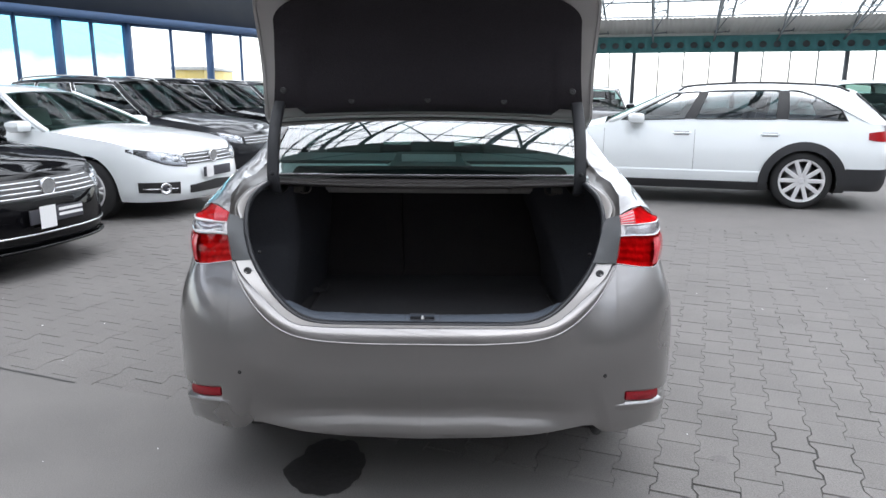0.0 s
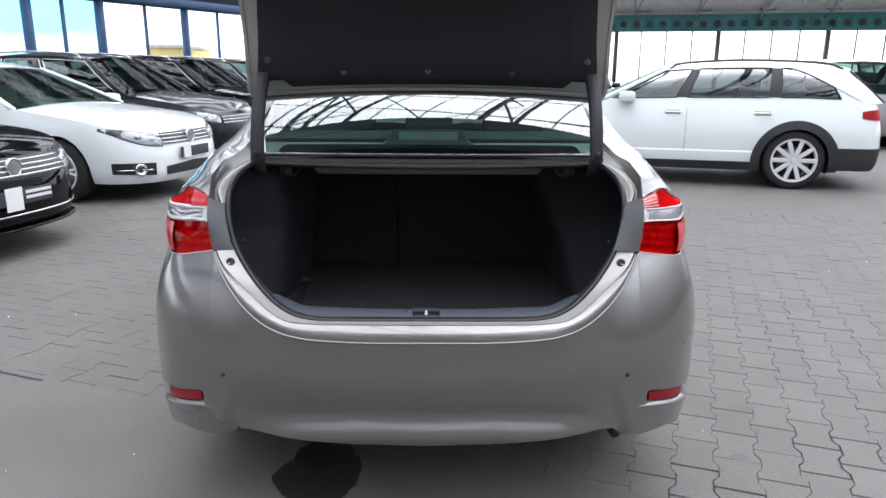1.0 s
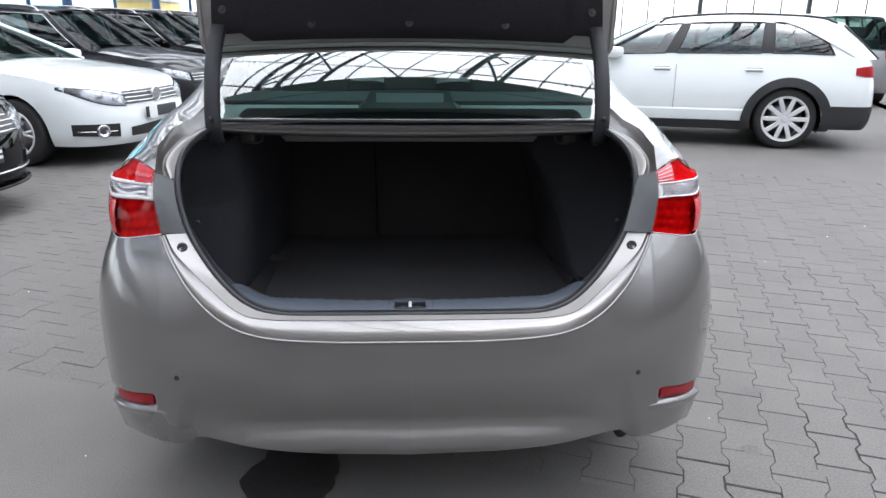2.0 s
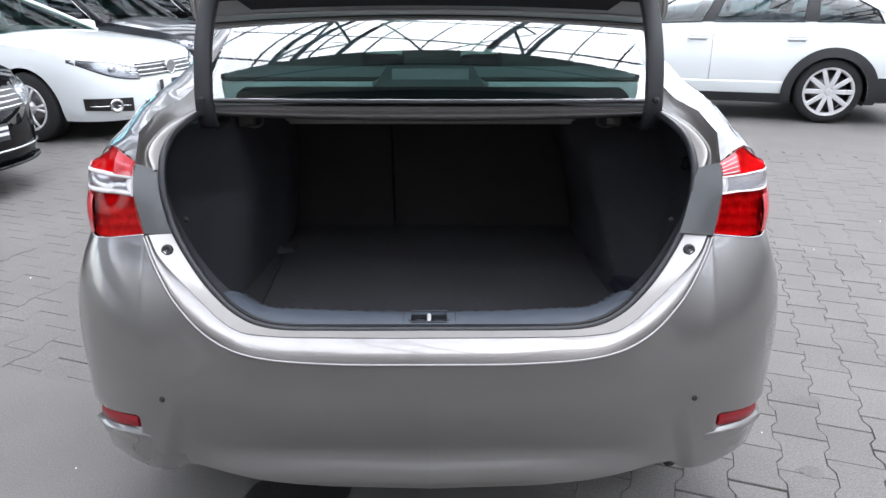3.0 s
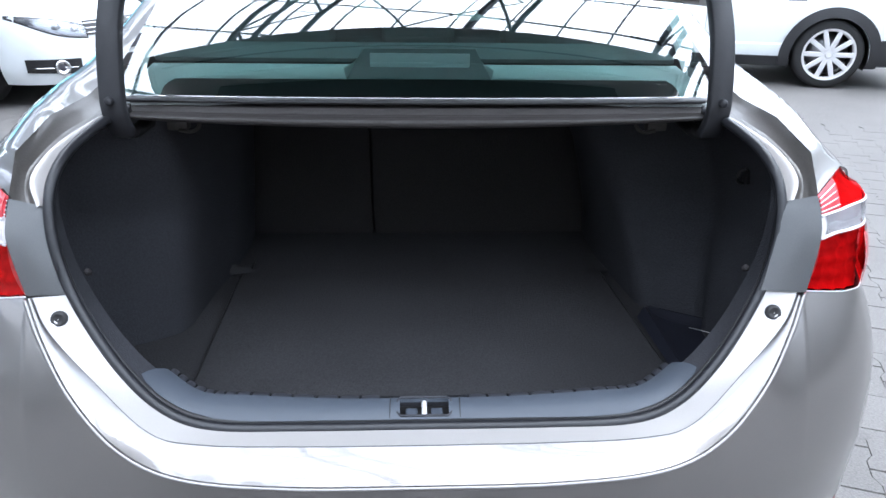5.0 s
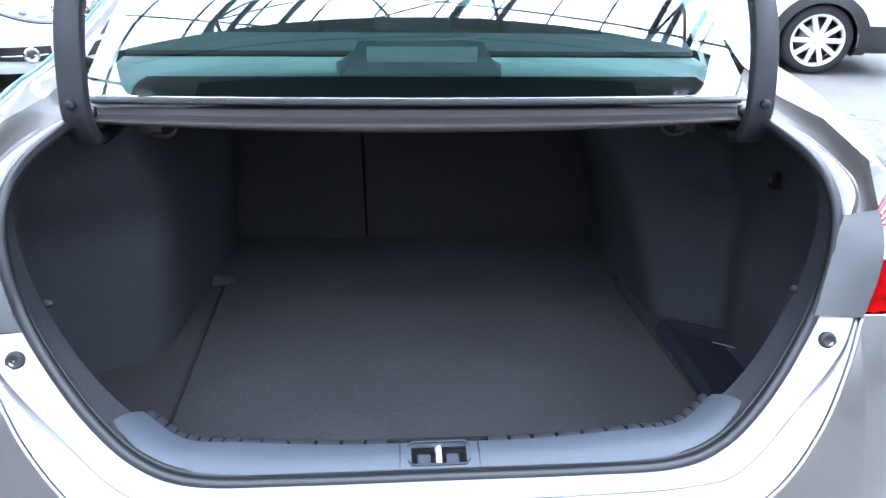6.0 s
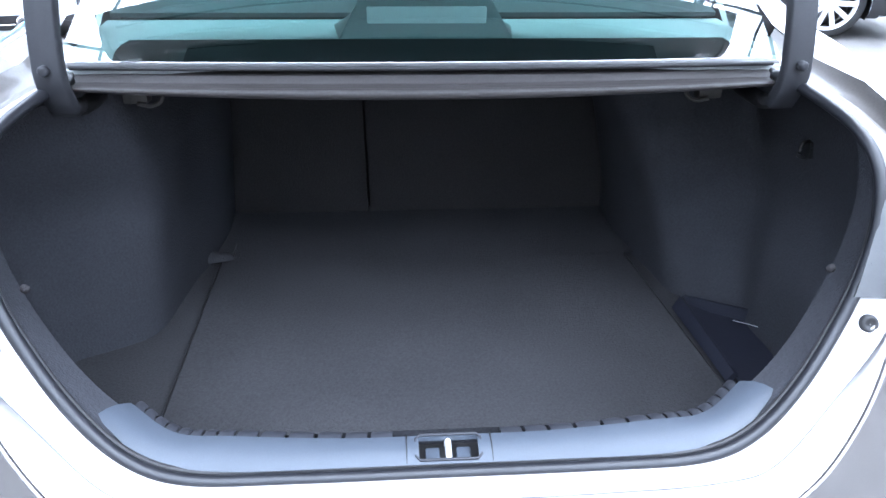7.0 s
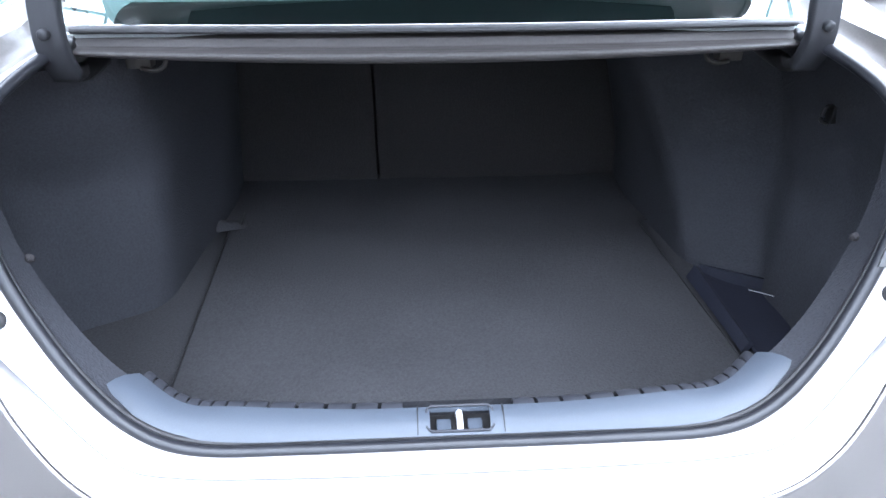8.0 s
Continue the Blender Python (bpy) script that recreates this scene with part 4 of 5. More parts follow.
for sign in (1, -1):
    # wheel-house bulge and the pocket behind it
    y_house = 0.60 if sign < 0 else 0.71

    def wall_x(y, z):
        # left lean and upper overhang are shaped to give the shade under the shelf
        lean = -0.5 * max(0.0, z - 0.84) if sign < 0 else 0.35 * max(0.0, z - 0.53)
        e = y_house + lean
        house = soft(y, [(0.0, 0.0), (e - 0.06, 0.0), (e - 0.02, 0.04), (e + 0.02, 0.135), (e + 0.07, 0.165), (1.02, 0.165), (1.12, 0.15), (1.40, 0.07)], 0.035)
        top = soft(z, [(0.5, 0.95), (0.80, 1.22), (0.92, 1.28), (1.08, 1.0)] if sign < 0 else [(0.5, 0.86), (0.66, 0.98), (0.82, 1.30), (0.96, 1.55), (1.12, 1.5)], 0.06)
        base = soft(y, [(0.15, 0.575), (0.25, 0.645), (0.36, 0.72), (0.5, 0.745), (0.9, 0.71), (1.4, 0.60)], 0.04)
        hump = 0.045 * (1 - ease(z, 0.68, 0.80)) * ease(y, 0.24, 0.36) * (1 - ease(y, 0.58, 0.76)) if sign > 0 else 0.0
        return base - house * top - hump - 0.22 * max(0.0, z - 0.88)
    zt = lambda y: lerp(y, [(0.17, 0.92), (0.30, 0.99), (0.45, 1.055), (0.60, 1.085)])
    part("side_trim", grid(lambda y, z: Vector((sign * wall_x(y, min(z, zt(y))), y, min(z, zt(y)))), span(0.17, y_house - 0.12, 14) + span(y_house - 0.10, y_house + 0.24, 36) + span(y_house + 0.26, 1.34, 18), span(0.50, 1.085, 26)), "side_felt", sedan, "moulded dark felt side trim", angle=70)
    part("boot_edge_trim", between(SEAL[20:84], [Vector((min(p.x + 0.03, 0.66), p.y + 0.10, p.z)) for p in SEAL[20:84]], 3, sign), "side_felt", sedan, "dark felt edge trim inside the seal")
    part("trim_clip", lathe([(0.001, -0.003), (0.005, -0.0025), (0.007, 0.002)], 12, "y"), "liner", sedan).location = (sign * 0.562, 0.217, 0.888)
    arm = curve3([(sign * 0.554, 0.440, 1.068), (sign * 0.553, 0.420, 1.100), (sign * 0.553, 0.415, 1.140), (sign * 0.553, 0.445, 1.240), (sign * 0.555, 0.510, 1.325), (sign * 0.555, 0.590, 1.395)], 5)
    root = curve3([(sign * 0.553, 0.440, 1.074), (sign * 0.551, 0.470, 1.062), (sign * 0.548, 0.520, 1.062), (sign * 0.545, 0.600, 1.070)], 5)
    h = part("hinge_arm", sweep(rect(0.041, 0.022, 0.003), arm, up=(0, 1, 0)), "arm", sedan, "dark grey curved hinge arm")
    part("hinge_root", sweep(rect(0.026, 0.016, 0.003), root, up=(0, 1, 0)), "black_plastic", h, "dark root of the hinge under the shelf")
    part("bolt", lathe([(0.001, -0.004), (0.006, -0.004), (0.008, -0.001), (0.008, 0.006)], 12, "y"), "arm", h).location = (sign * 0.553, 0.395, 1.137)
    latch = part("seat_release", box((0.042, 0.03, 0.026), (sign * 0.495, 0.575, 1.056), 0.006), "latch_metal", sedan, "seat release lever under the shelf")
    part("lever", sweep(ring(0.004, 6), curve3([(sign * 0.448, 0.56, 1.072), (sign * 0.450, 0.556, 1.052), (sign * 0.466, 0.554, 1.043), (sign * 0.490, 0.556, 1.046)], 4)), "latch_metal", latch, "small wire lever")
bin_ = part("side_bin", between(curve3([(0.575, 0.42, 0.522), (0.572, 0.55, 0.522), (0.566, 0.69, 0.522)], 4), curve3([(0.587, 0.42, 0.543), (0.584, 0.55, 0.547), (0.581, 0.69, 0.552)], 4), 3, 1), "bin_plastic", sedan, "black side bin beside the floor board", solid=0.012)
part("bin_floor", grid(lambda u, v: Vector((0.588 + 0.155 * u, 0.40 + 0.29 * v - 0.02 * u, 0.540 - 0.012 * math.sin(math.pi * u) - 0.004 * (1 - v))), span(0, 1, 8), span(0, 1, 6)), "bin_plastic", bin_, "black tray", solid=0.006)
part("bin_back", grid(lambda u, v: Vector((0.580 + 0.16 * u, 0.692 - 0.10 * u, 0.53 + (0.026 + 0.004 * u) * v)), span(0, 1, 6), span(0, 1, 3)), "bin_plastic", bin_, solid=0.006)
part("bin_cord", sweep(ring(0.0008, 5), curve3([(0.655, 0.60, 0.547), (0.685, 0.575, 0.550), (0.720, 0.55, 0.549)], 4)), "paper", bin_, "thin pale cord")
part("seat_back", grid(lambda u, v: Vector((-0.60 + 0.455 * u, 1.27 - 0.14 * v + 0.01 * math.sin(math.pi * v), 0.535 + 0.58 * v)), span(0, 1, 12), span(0, 1, 12)), "liner", sedan, "narrow folding seat back, black felt", solid=-0.04)
part("seat_back", grid(lambda u, v: Vector((-0.137 + 0.737 * u, 1.27 - 0.14 * v + 0.01 * math.sin(math.pi * v), 0.535 + 0.58 * v)), span(0, 1, 12), span(0, 1, 12)), "liner", sedan, "wide folding seat back, black felt", solid=-0.04)
part("seat_gap", grid(lambda u, v: Vector((-0.19 + 0.10 * u, 1.316 - 0.14 * v + 0.01 * math.sin(math.pi * v), 0.52 + 0.60 * v)), span(0, 1, 2), span(0, 1, 12)), "liner", sedan, "dark felt behind the gap of the seat backs", solid=-0.006)
part("seat_flap", grid(lambda u, v: Vector((-0.55 + 1.10 * u, 0.955 + 0.30 * v, 0.5312 + 0.012 * v + 0.003 * noise.noise((u * 6, v * 3, 1)))), span(0, 1, 24), span(0, 1, 8)), "carpet", sedan, "carpet flap at the foot of the seat backs")
part("shelf_underside", grid(lambda x, y: Vector((x, y, 1.085)), span(-0.77, 0.77, 10), span(0.50, 1.34, 8)), "liner", sedan)

part("flap_edge", sweep(ring(0.0035, 6), curve3([(-0.13, 1.258, 0.556), (-0.03, 1.256, 0.562), (0.07, 1.257, 0.556), (0.15, 1.258, 0.551)], 6)), "side_felt", sedan, "folded edge of the seat felt")
for x in (-0.500, 0.525):
    line = [Vector((x * (1 + (0.11 if x > 0 else -0.06) * (0.9 - y)) * 1.006, y, 0.5295)) for y in span(0.20, 0.95, 16)]
    part("panel_gap", sweep(ring(0.0022, 5), line), "rubber", boot, "dark gap beside the floor board")
for p, q in (((-0.522, 1.100, 0.548), (-0.523, 1.112, 0.566)), ((-0.476, 0.968, 0.540), (-0.466, 0.985, 0.566))):
    part("strap_slot", sweep(rect(0.005, 0.004), [Vector(p), Vector(q)]), "rubber", boot, "short black strap end")
hook = part("cargo_hook", box((0.012, 0.022, 0.034), (0.724, 0.595, 0.935), 0.004), "black_plastic", sedan, "dark folding hook on the side trim")
part("hook_loop", sweep(ring(0.004, 6), curve3([(0.718, 0.590, 0.952), (0.704, 0.588, 0.948), (0.701, 0.588, 0.925), (0.716, 0.590, 0.918)], 5)), "black_plastic", hook)
part("felt_fold", grid(lambda u, v: Vector((-0.535 + 0.07 * u, 0.945 + 0.05 * v + 0.02 * u, 0.5315 + 0.022 * math.sin(math.pi * v) * (1 - u))), span(0, 1, 6), span(0, 1, 6)), "carpet", boot, "lifted corner of the side felt")

# sill plate with its notched edge, lock well and striker
SILL_IN = curve3([(0, 0.103, 0.708), (0.14, 0.104, 0.708), (0.29, 0.116, 0.709), (0.37, 0.126, 0.711), (0.442, 0.178, 0.722)], 8)
SILL_OUT = curve3([(0, 0.058, 0.699), (0.14, 0.058, 0.699), (0.30, 0.060, 0.700), (0.396, 0.078, 0.711), (0.470, 0.130, 0.741)], 8)
for sign in (1, -1):
    def sp(u, v):
        i = min(int(u * 32), 31)
        a, b = SILL_OUT[i].lerp(SILL_OUT[i + 1], u * 32 - i), SILL_IN[i].lerp(SILL_IN[i + 1], u * 32 - i)
        p = a.lerp(b, v)
        return Vector((p.x * sign, p.y, p.z + 0.006 * math.sin(math.pi * v)))
    sill = part("sill_plate", grid(sp, [0, 0.036, 0.072, 0.10] + span(0.13, 1, 34), [0, 0.13, 0.35, 0.6, 0.90, 1], skip=lambda u, v: u < 0.07 and 0.13 < v < 0.90), "sill_plastic", sedan, "smooth grey plastic sill plate", solid=0.006 * sign)
    for k in range(14):
        u0 = 0.135 + 0.061 * k
        a = grid(lambda u, v: sp(u0 + 0.052 * u, 1) + Vector((0, 0.024 * v, -0.010 * v * v - 0.002 * (1 - math.sin(math.pi * u)))), span(0, 1, 4), span(0, 1, 4))
        part("edge_tab", a, "tab_plastic", sill, solid=0.005 * sign)
lock = part("lock_well", box((0.090, 0.050, 0.05), (0, 0.088, 0.660), 0.004), "black_plastic", sedan, "black recess of the boot lock")
for x in (-0.056, 0.058):
    part("cover_joint", sweep(ring(0.0009, 5), [Vector((x, 0.060 + 0.044 * v, 0.6995 + 0.009 * v + 0.006 * math.sin(math.pi * v))) for v in span(0, 1, 8)]), "rubber", lock)
for q in (-1, 1):
    part("lock_block", box((0.020, 0.026, 0.012), (q * 0.021, 0.083, 0.687), 0.003), "sill_plastic", lock, "grey block in the lock recess")
bezel = [Vector((x, 0.082 + 0.0195 * y, 0.7062 + 0.004 * y)) for x, y in ((-0.044, -0.7), (-0.038, -1), (0, -1), (0.038, -1), (0.044, -0.7), (0.044, 0.7), (0.038, 1), (0, 1), (-0.038, 1), (-0.044, 0.7))]
part("lock_bezel", sweep(ring(0.0022, 6), bezel, closed=True), "tab_plastic", lock, "dark rounded rim of the lock recess")
part("striker", sweep(ring(0.0045, 8), curve3([(0, 0.066, 0.680), (0, 0.069, 0.696), (0, 0.086, 0.7015), (0, 0.104, 0.700), (0, 0.108, 0.682)], 4)), "alloy", lock, "bright steel striker loop")

# raised lid
LID = curve3([(0, 0.735, 1.310), (0, 0.615, 1.360), (0, 0.560, 1.440), (0, 0.540, 1.560), (0, 0.490, 1.675), (0, 0.360, 1.765), (0, 0.100, 1.850)], 6)


def lid_half(k):
    return soft(k, [(0, 0.618), (0.12, 0.628), (0.4, 0.618), (0.62, 0.622), (0.72, 0.618), (0.82, 0.59), (0.90, 0.57), (1.0, 0.50)], 0.04)


def lid_at(u, k, off=0.0, grow=0.0):
    i = min(int(k * (len(LID) - 1)), len(LID) - 2)
    p = LID[i].lerp(LID[i + 1], k * (len(LID) - 1) - i)
    t = (LID[i + 1] - LID[i]).normalized()
    n = Vector((0, -t.z, t.y))          # towards the inside of the boot
    x = (2 * u - 1)
    return Vector((x * (lid_half(k) + grow), p.y, p.z)) + n * (off - 0.02 * x * x) + Vector((0, -0.07 * x * x * max(0.0, 1 - 4 * k), -0.045 * x * x * (1 - k)))


lid = part("boot_lid", grid(lambda u, k: lid_at(u, k, -0.03), span(0, 1, 24), span(0, 1, 24)), "silver", sedan, "raised metallic boot lid")
part("lid_frame", grid(lambda u, k: lid_at(u, k, 0.0, -0.004), span(0, 1, 24), span(0, 1, 24)), "lid_paint", lid, "metallic painted inner frame")
bm = bmesh.new()
rim = [(u, 0) for u in span(0, 1, 24)] + [(1, k) for k in span(0, 1, 24)[1:]] + [(u, 1) for u in span(1, 0, 24)[1:]] + [(0, k) for k in span(1, 0, 24)[1:-1]]
grid(lambda i, v: lid_at(*rim[int(i) % len(rim)], -0.03 + 0.03 * v, -0.004 * v), range(len(rim) + 1), [0, 0.5, 1], bm=bm)
part("lid_edge", bm, "lid_paint", lid)


def liner_point(u, k):
    """The felt: a border standing proud at the sides, a sunk middle that reaches lower between the hinge arms."""
    side = ease(abs(2 * u - 1), 0.80, 0.845)
    low = 0.160 + 0.075 * side
    edge = min(1.0, 9 * min(u, 1 - u), 9 * min(k, 1 - k))
    o = 0.008 + 0.012 * edge + 0.012 * side * (1 - ease(k, 0.45, 0.65)) - 0.004 * ease(k, 0.0, 0.5)
    return lid_at(0.5 + (u - 0.5) * (0.93 - 0.06 * k - 3.2 * max(0, k - 0.72) ** 2), low + (0.825 - low) * k, o)


part("lid_liner", grid(liner_point, span(0, 1, 80), span(0, 1, 30)), "lid_felt", lid, "black felt lid liner with plastic studs", solid=0.006)
for o, k in ((0.004, 0.030), (0.003, 0.110)):
    part("lid_fold", sweep(ring(0.004, 6), [lid_at(u, k, o) for u in span(0.03, 0.97, 24)]), "lid_paint", lid, "raised fold of the inner frame")
for u in (0.012, 0.988):
    part("lid_fold", sweep(ring(0.004, 6), [lid_at(u, k, 0.002) for k in span(0.06, 0.93, 24)]), "lid_paint", lid)
part("lid_groove", sweep(ring(0.0022, 6), [lid_at(u, 0.055, 0.0015) for u in span(0.03, 0.97, 24)]), "rubber", lid, "dark groove along the lid's lower edge")
for u, k in ((0.272, 0.272), (0.5, 0.272), (0.728, 0.272), (0.070, 0.355), (0.930, 0.355)):
    p = lid_at(u, k, 0.0215 if 0.1 < u < 0.9 else 0.033)
    stud = part("stud", lathe([(0.001, -0.002), (0.004, -0.0015), (0.0055, 0.001), (0.0075, -0.001), (0.0105, -0.001), (0.0125, 0.003)], 14, "y"), "black_plastic", lid)
    stud.location, stud.rotation_euler = p, (radians(-12), 0, 0)

# cabin of the sedan
upper = Shell(4.62, 0.885, 0.75, 0.85, 3.0, 2.6, lambda y: soft(y, [(0, 1.0), (0.6, 1.06), (1.0, 1.03), (2.0, 0.985), (3.4, 0.95), (4.0, 0.86), (4.62, 0.66)], 0.04), body.low, body.arches, body.arch_r, body.side, body.tail, body.nose)
cab = Cabin(upper, 1.00, 3.55, 1.25, 2.75, 0.585, 1.45, 0.05, 0.06, oy=TY)
us_w = [(0.06, 0.22), (0.26, 0.56), (0.60, 0.93)]
cabin_parts(cab, sedan, us_w, "silver", rear=False)


def rear_glass(u, v, off=0.0):
    """Rear window, u across, v up."""
    k = 2 * u - 1
    w = 0.60 - 0.045 * v
    y = 0.505 + 0.69 * v + 0.03 * k * k * (1 - v * 0.5)
    z = 1.117 + 0.296 * v + 0.045 * math.sin(math.pi * v) - 0.005 * k * k
    return Vector((w * k, y, z + off))


glass = part("rear_window", grid(rear_glass, span(0, 1, 20), span(0, 1, 12)), "rear_glass", sedan, "green-tinted rear window reflecting the roof")
part("window_band", grid(lambda u, v: rear_glass(0.072 + 0.868 * u + 0.030 * (0.5 - u) * max(0.0, 2 * v - 1) ** 2, 0.004 + 0.078 * v, -0.004), span(0, 1, 16), span(0, 1, 6)), "black_plastic", glass, "black printed band along the lower edge")
shelf = part("parcel_shelf", grid(lambda x, y: Vector((x * (1 + 0.24 * (y - 0.50)), y, 1.114)), span(-0.60, 0.60, 8), span(0.50, 0.97, 8)), "shelf", sedan, "grey felt parcel shelf", solid=0.02)
part("shelf_edge", grid(lambda x, y: Vector((x, y, 1.130 + 0.02 * math.sin((y - 0.97) * 13))), span(-0.66, 0.66, 8), span(0.965, 1.20, 8)), "seat", shelf, "dark rear edge of the shelf", solid=0.01)
bm = grid(lambda u, v: Vector(((1 - 2 * u) * (0.155 - 0.036 * v), 0.672 + 0.02 * v, 1.126 + 0.064 * v)), span(0, 1, 6), span(0, 1, 4), skip=lambda u, v: 0.15 < u < 0.84 and 0.5 < v < 0.75)
grid(lambda u, v: Vector(((2 * u - 1) * (0.119 + 0.02 * v), 0.692 + 0.14 * v, 1.190 - 0.05 * v * v)), span(0, 1, 6), span(0, 1, 4), bm=bm)
for q in (-1, 1):
    grid(lambda u, v: Vector((q * (0.155 - 0.036 * v + 0.02 * u), 0.672 + 0.02 * v + 0.14 * u, 1.126 + 0.064 * v * (1 - 0.7 * u))), span(0, 1, 4), span(0, 1, 4), bm=bm)
stop_lamp = part("brake_lamp", bm, "lamp_housing", shelf, "grey housing of the high brake lamp", solid=0.004)
part("brake_lens", box((0.215, 0.006, 0.030), (0, 0.679, 1.168), 0.003), "paper", stop_lamp, "pale lens of the brake lamp")
for x in (-0.36, 0.0, 0.36):
    part("headrest", box((0.26 if x else 0.20, 0.10, 0.17), (x, 1.17, 1.20), 0.04), "seat", sedan, "grey fabric rear headrest")
part("rear_bench", box((1.24, 0.16, 0.62), (0, 1.42, 0.85), 0.05, Matrix.Rotation(radians(14), 4, "X")), "seat", sedan, "grey fabric rear bench back")
for x in (-0.36, 0.36):
    seat(sedan, x, 2.15, 0.45, "seat")
part("dashboard", box((1.30, 0.40, 0.30), (0, 3.10, 0.82), 0.08), "black_plastic", sedan)
part("bonnet", shift(body.deck(lambda y: 0.06, 3.35, 4.62)), "silver", sedan)
part("cabin_floor", grid(lambda x, y: Vector((x, y, 0.24 + 0.10 * max(0.0, 1 - y / 0.5))), span(-0.60, 0.60, 6), span(0.14, 4.3, 24)), "black_plastic", sedan, solid=0.02)
part("exhaust", sweep(ring(0.018, 12), [Vector((0.60, 0.13, 0.285)), Vector((0.58, 0.45, 0.285))]), "rubber", sedan, "short dark exhaust pipe under the bumper")


# ---- the other cars ----
def parked(front, heading, L):
    """The pose of a car by the place of its nose and its heading in degrees."""
    a = radians(heading)
    return pose(front[0] - L * math.cos(a), front[1] - L * math.sin(a), 0, 0, 0, heading - 90)


SIDE = [(0.15, 0.10), (0.30, 0.03), (0.50, 0.005), (0.66, 0.0), (0.80, 0.02), (0.95, 0.055), (1.1, 0.10)]


def basic_car(name, label, m, paint, L, W, H, belt, windows, b0, b1, r0, r1, wr, arches, nose, tail, cr=0.55, cf=0.75, pr=3.2, pf=2.6, spokes=5, twin=True, seat_mat="seat", trim="chrome", wheel_r=0.33, rim_r=0.22, group="parked cars", warp=(), bow=0.10):
    car = thing(name, label, "car", m, group)
    s = Shell(L, W, cr, cf, pr, pf, lambda y: soft(y, belt, 0.06), [(0, 0.26), (0.6, 0.22), (L - 0.6, 0.21), (L, 0.20)], arches, wheel_r + 0.045, SIDE, tail, nose)
    for sign in (1, -1):
        part("body_side", s.wall(sign), paint, car, angle=55, solid=0.006 * sign)
        for yc in arches:
            arch_liner(s, car, yc, sign)
            wheel(car, (sign * (W - 0.115), yc, wheel_r), wheel_r, 0.215, rim_r, spokes, sign, twin)
    part("bonnet", s.deck(lambda y: 0.055, b1 - 0.05, L), paint, car, angle=60)
    part("tail_deck", s.deck(lambda y: 0.03, 0, b0 + 0.1), paint, car, angle=60)
    c = Cabin(s, b0, b1, r0, r1, wr, H, warp=warp, bow=bow)
    cabin_parts(c, car, windows, paint, trim=trim)
    part("floor_pan", grid(lambda x, y: Vector((x, y, 0.26)), span(-W + 0.2, W - 0.2, 4), span(0.3, L - 0.3, 8)), "black_plastic", car, solid=0.02)
    part("dashboard", box((1.34, 0.40, 0.26), (0, b1 - 0.42, 0.86), 0.08), "black_plastic", car)
    for x in (-0.37, 0.37):
        seat(car, x, (b0 + b1) / 2 - 0.05, 0.50, seat_mat)
    seat(car, 0, (b0 + b1) / 2 - 1.0, 0.52, seat_mat, w=1.25)
    for sign in (1, -1):
        part("front_pillar", sweep(ring(0.030, 8), [c.side(0.985, v, -0.004, sign) for v in span(0.0, 1.0, 8)]), paint, car)
        p = c.side(0.89, 0.08, 0.0, sign)
        mir = part("door_mirror", box((0.21, 0.21, 0.125), (p.x + sign * 0.13, p.y + 0.03, p.z + 0.02), 0.058), paint, car, "rounded door mirror")
        part("mirror_foot", box((0.10, 0.05, 0.03), (p.x + sign * 0.03, p.y + 0.02, p.z - 0.01), 0.01), "black_plastic", mir)
    return car, s, c


def grille(car, s, x1, z0, z1, n, mat="chrome", back="black_plastic", off=0.012):
    g = part("grille", s.patch(0, x1, lambda u: z0, lambda u: z1, 0.004), back, car, "dark radiator grille with bright bars", solid=0.01)
    part("grille_half", s.patch(0, x1, lambda u: z0, lambda u: z1, 0.004, -1), back, g, solid=-0.01)
    for k in range(n):
        z = z0 + (z1 - z0) * (k + 0.5) / n
        path = [s.at(s.yx(abs(x)), z, off, 1 if x >= 0 else -1) for x in span(-x1, x1, 20)]
        part("grille_bar", sweep(rect(0.012, 0.016, 0.003), path), mat, g)
    return g


def badge(car, s, z, r=0.075):
    """A plain round badge, with no lettering."""
    p = s.at(s.L, z, 0.03)
    b = part("badge", lathe([(0.001, 0.008), (r * 0.84, 0.006), (r * 0.88, 0.013), (r * 0.97, 0.014), (r, 0.008), (r, -0.01)], 28, "y"), "chrome", car, "plain round chrome badge")
    b.location = p
    part("badge_face", lathe([(0.001, 0.011), (r * 0.82, 0.009)], 28, "y"), "bowl", b, "grey face of the badge")
    return b


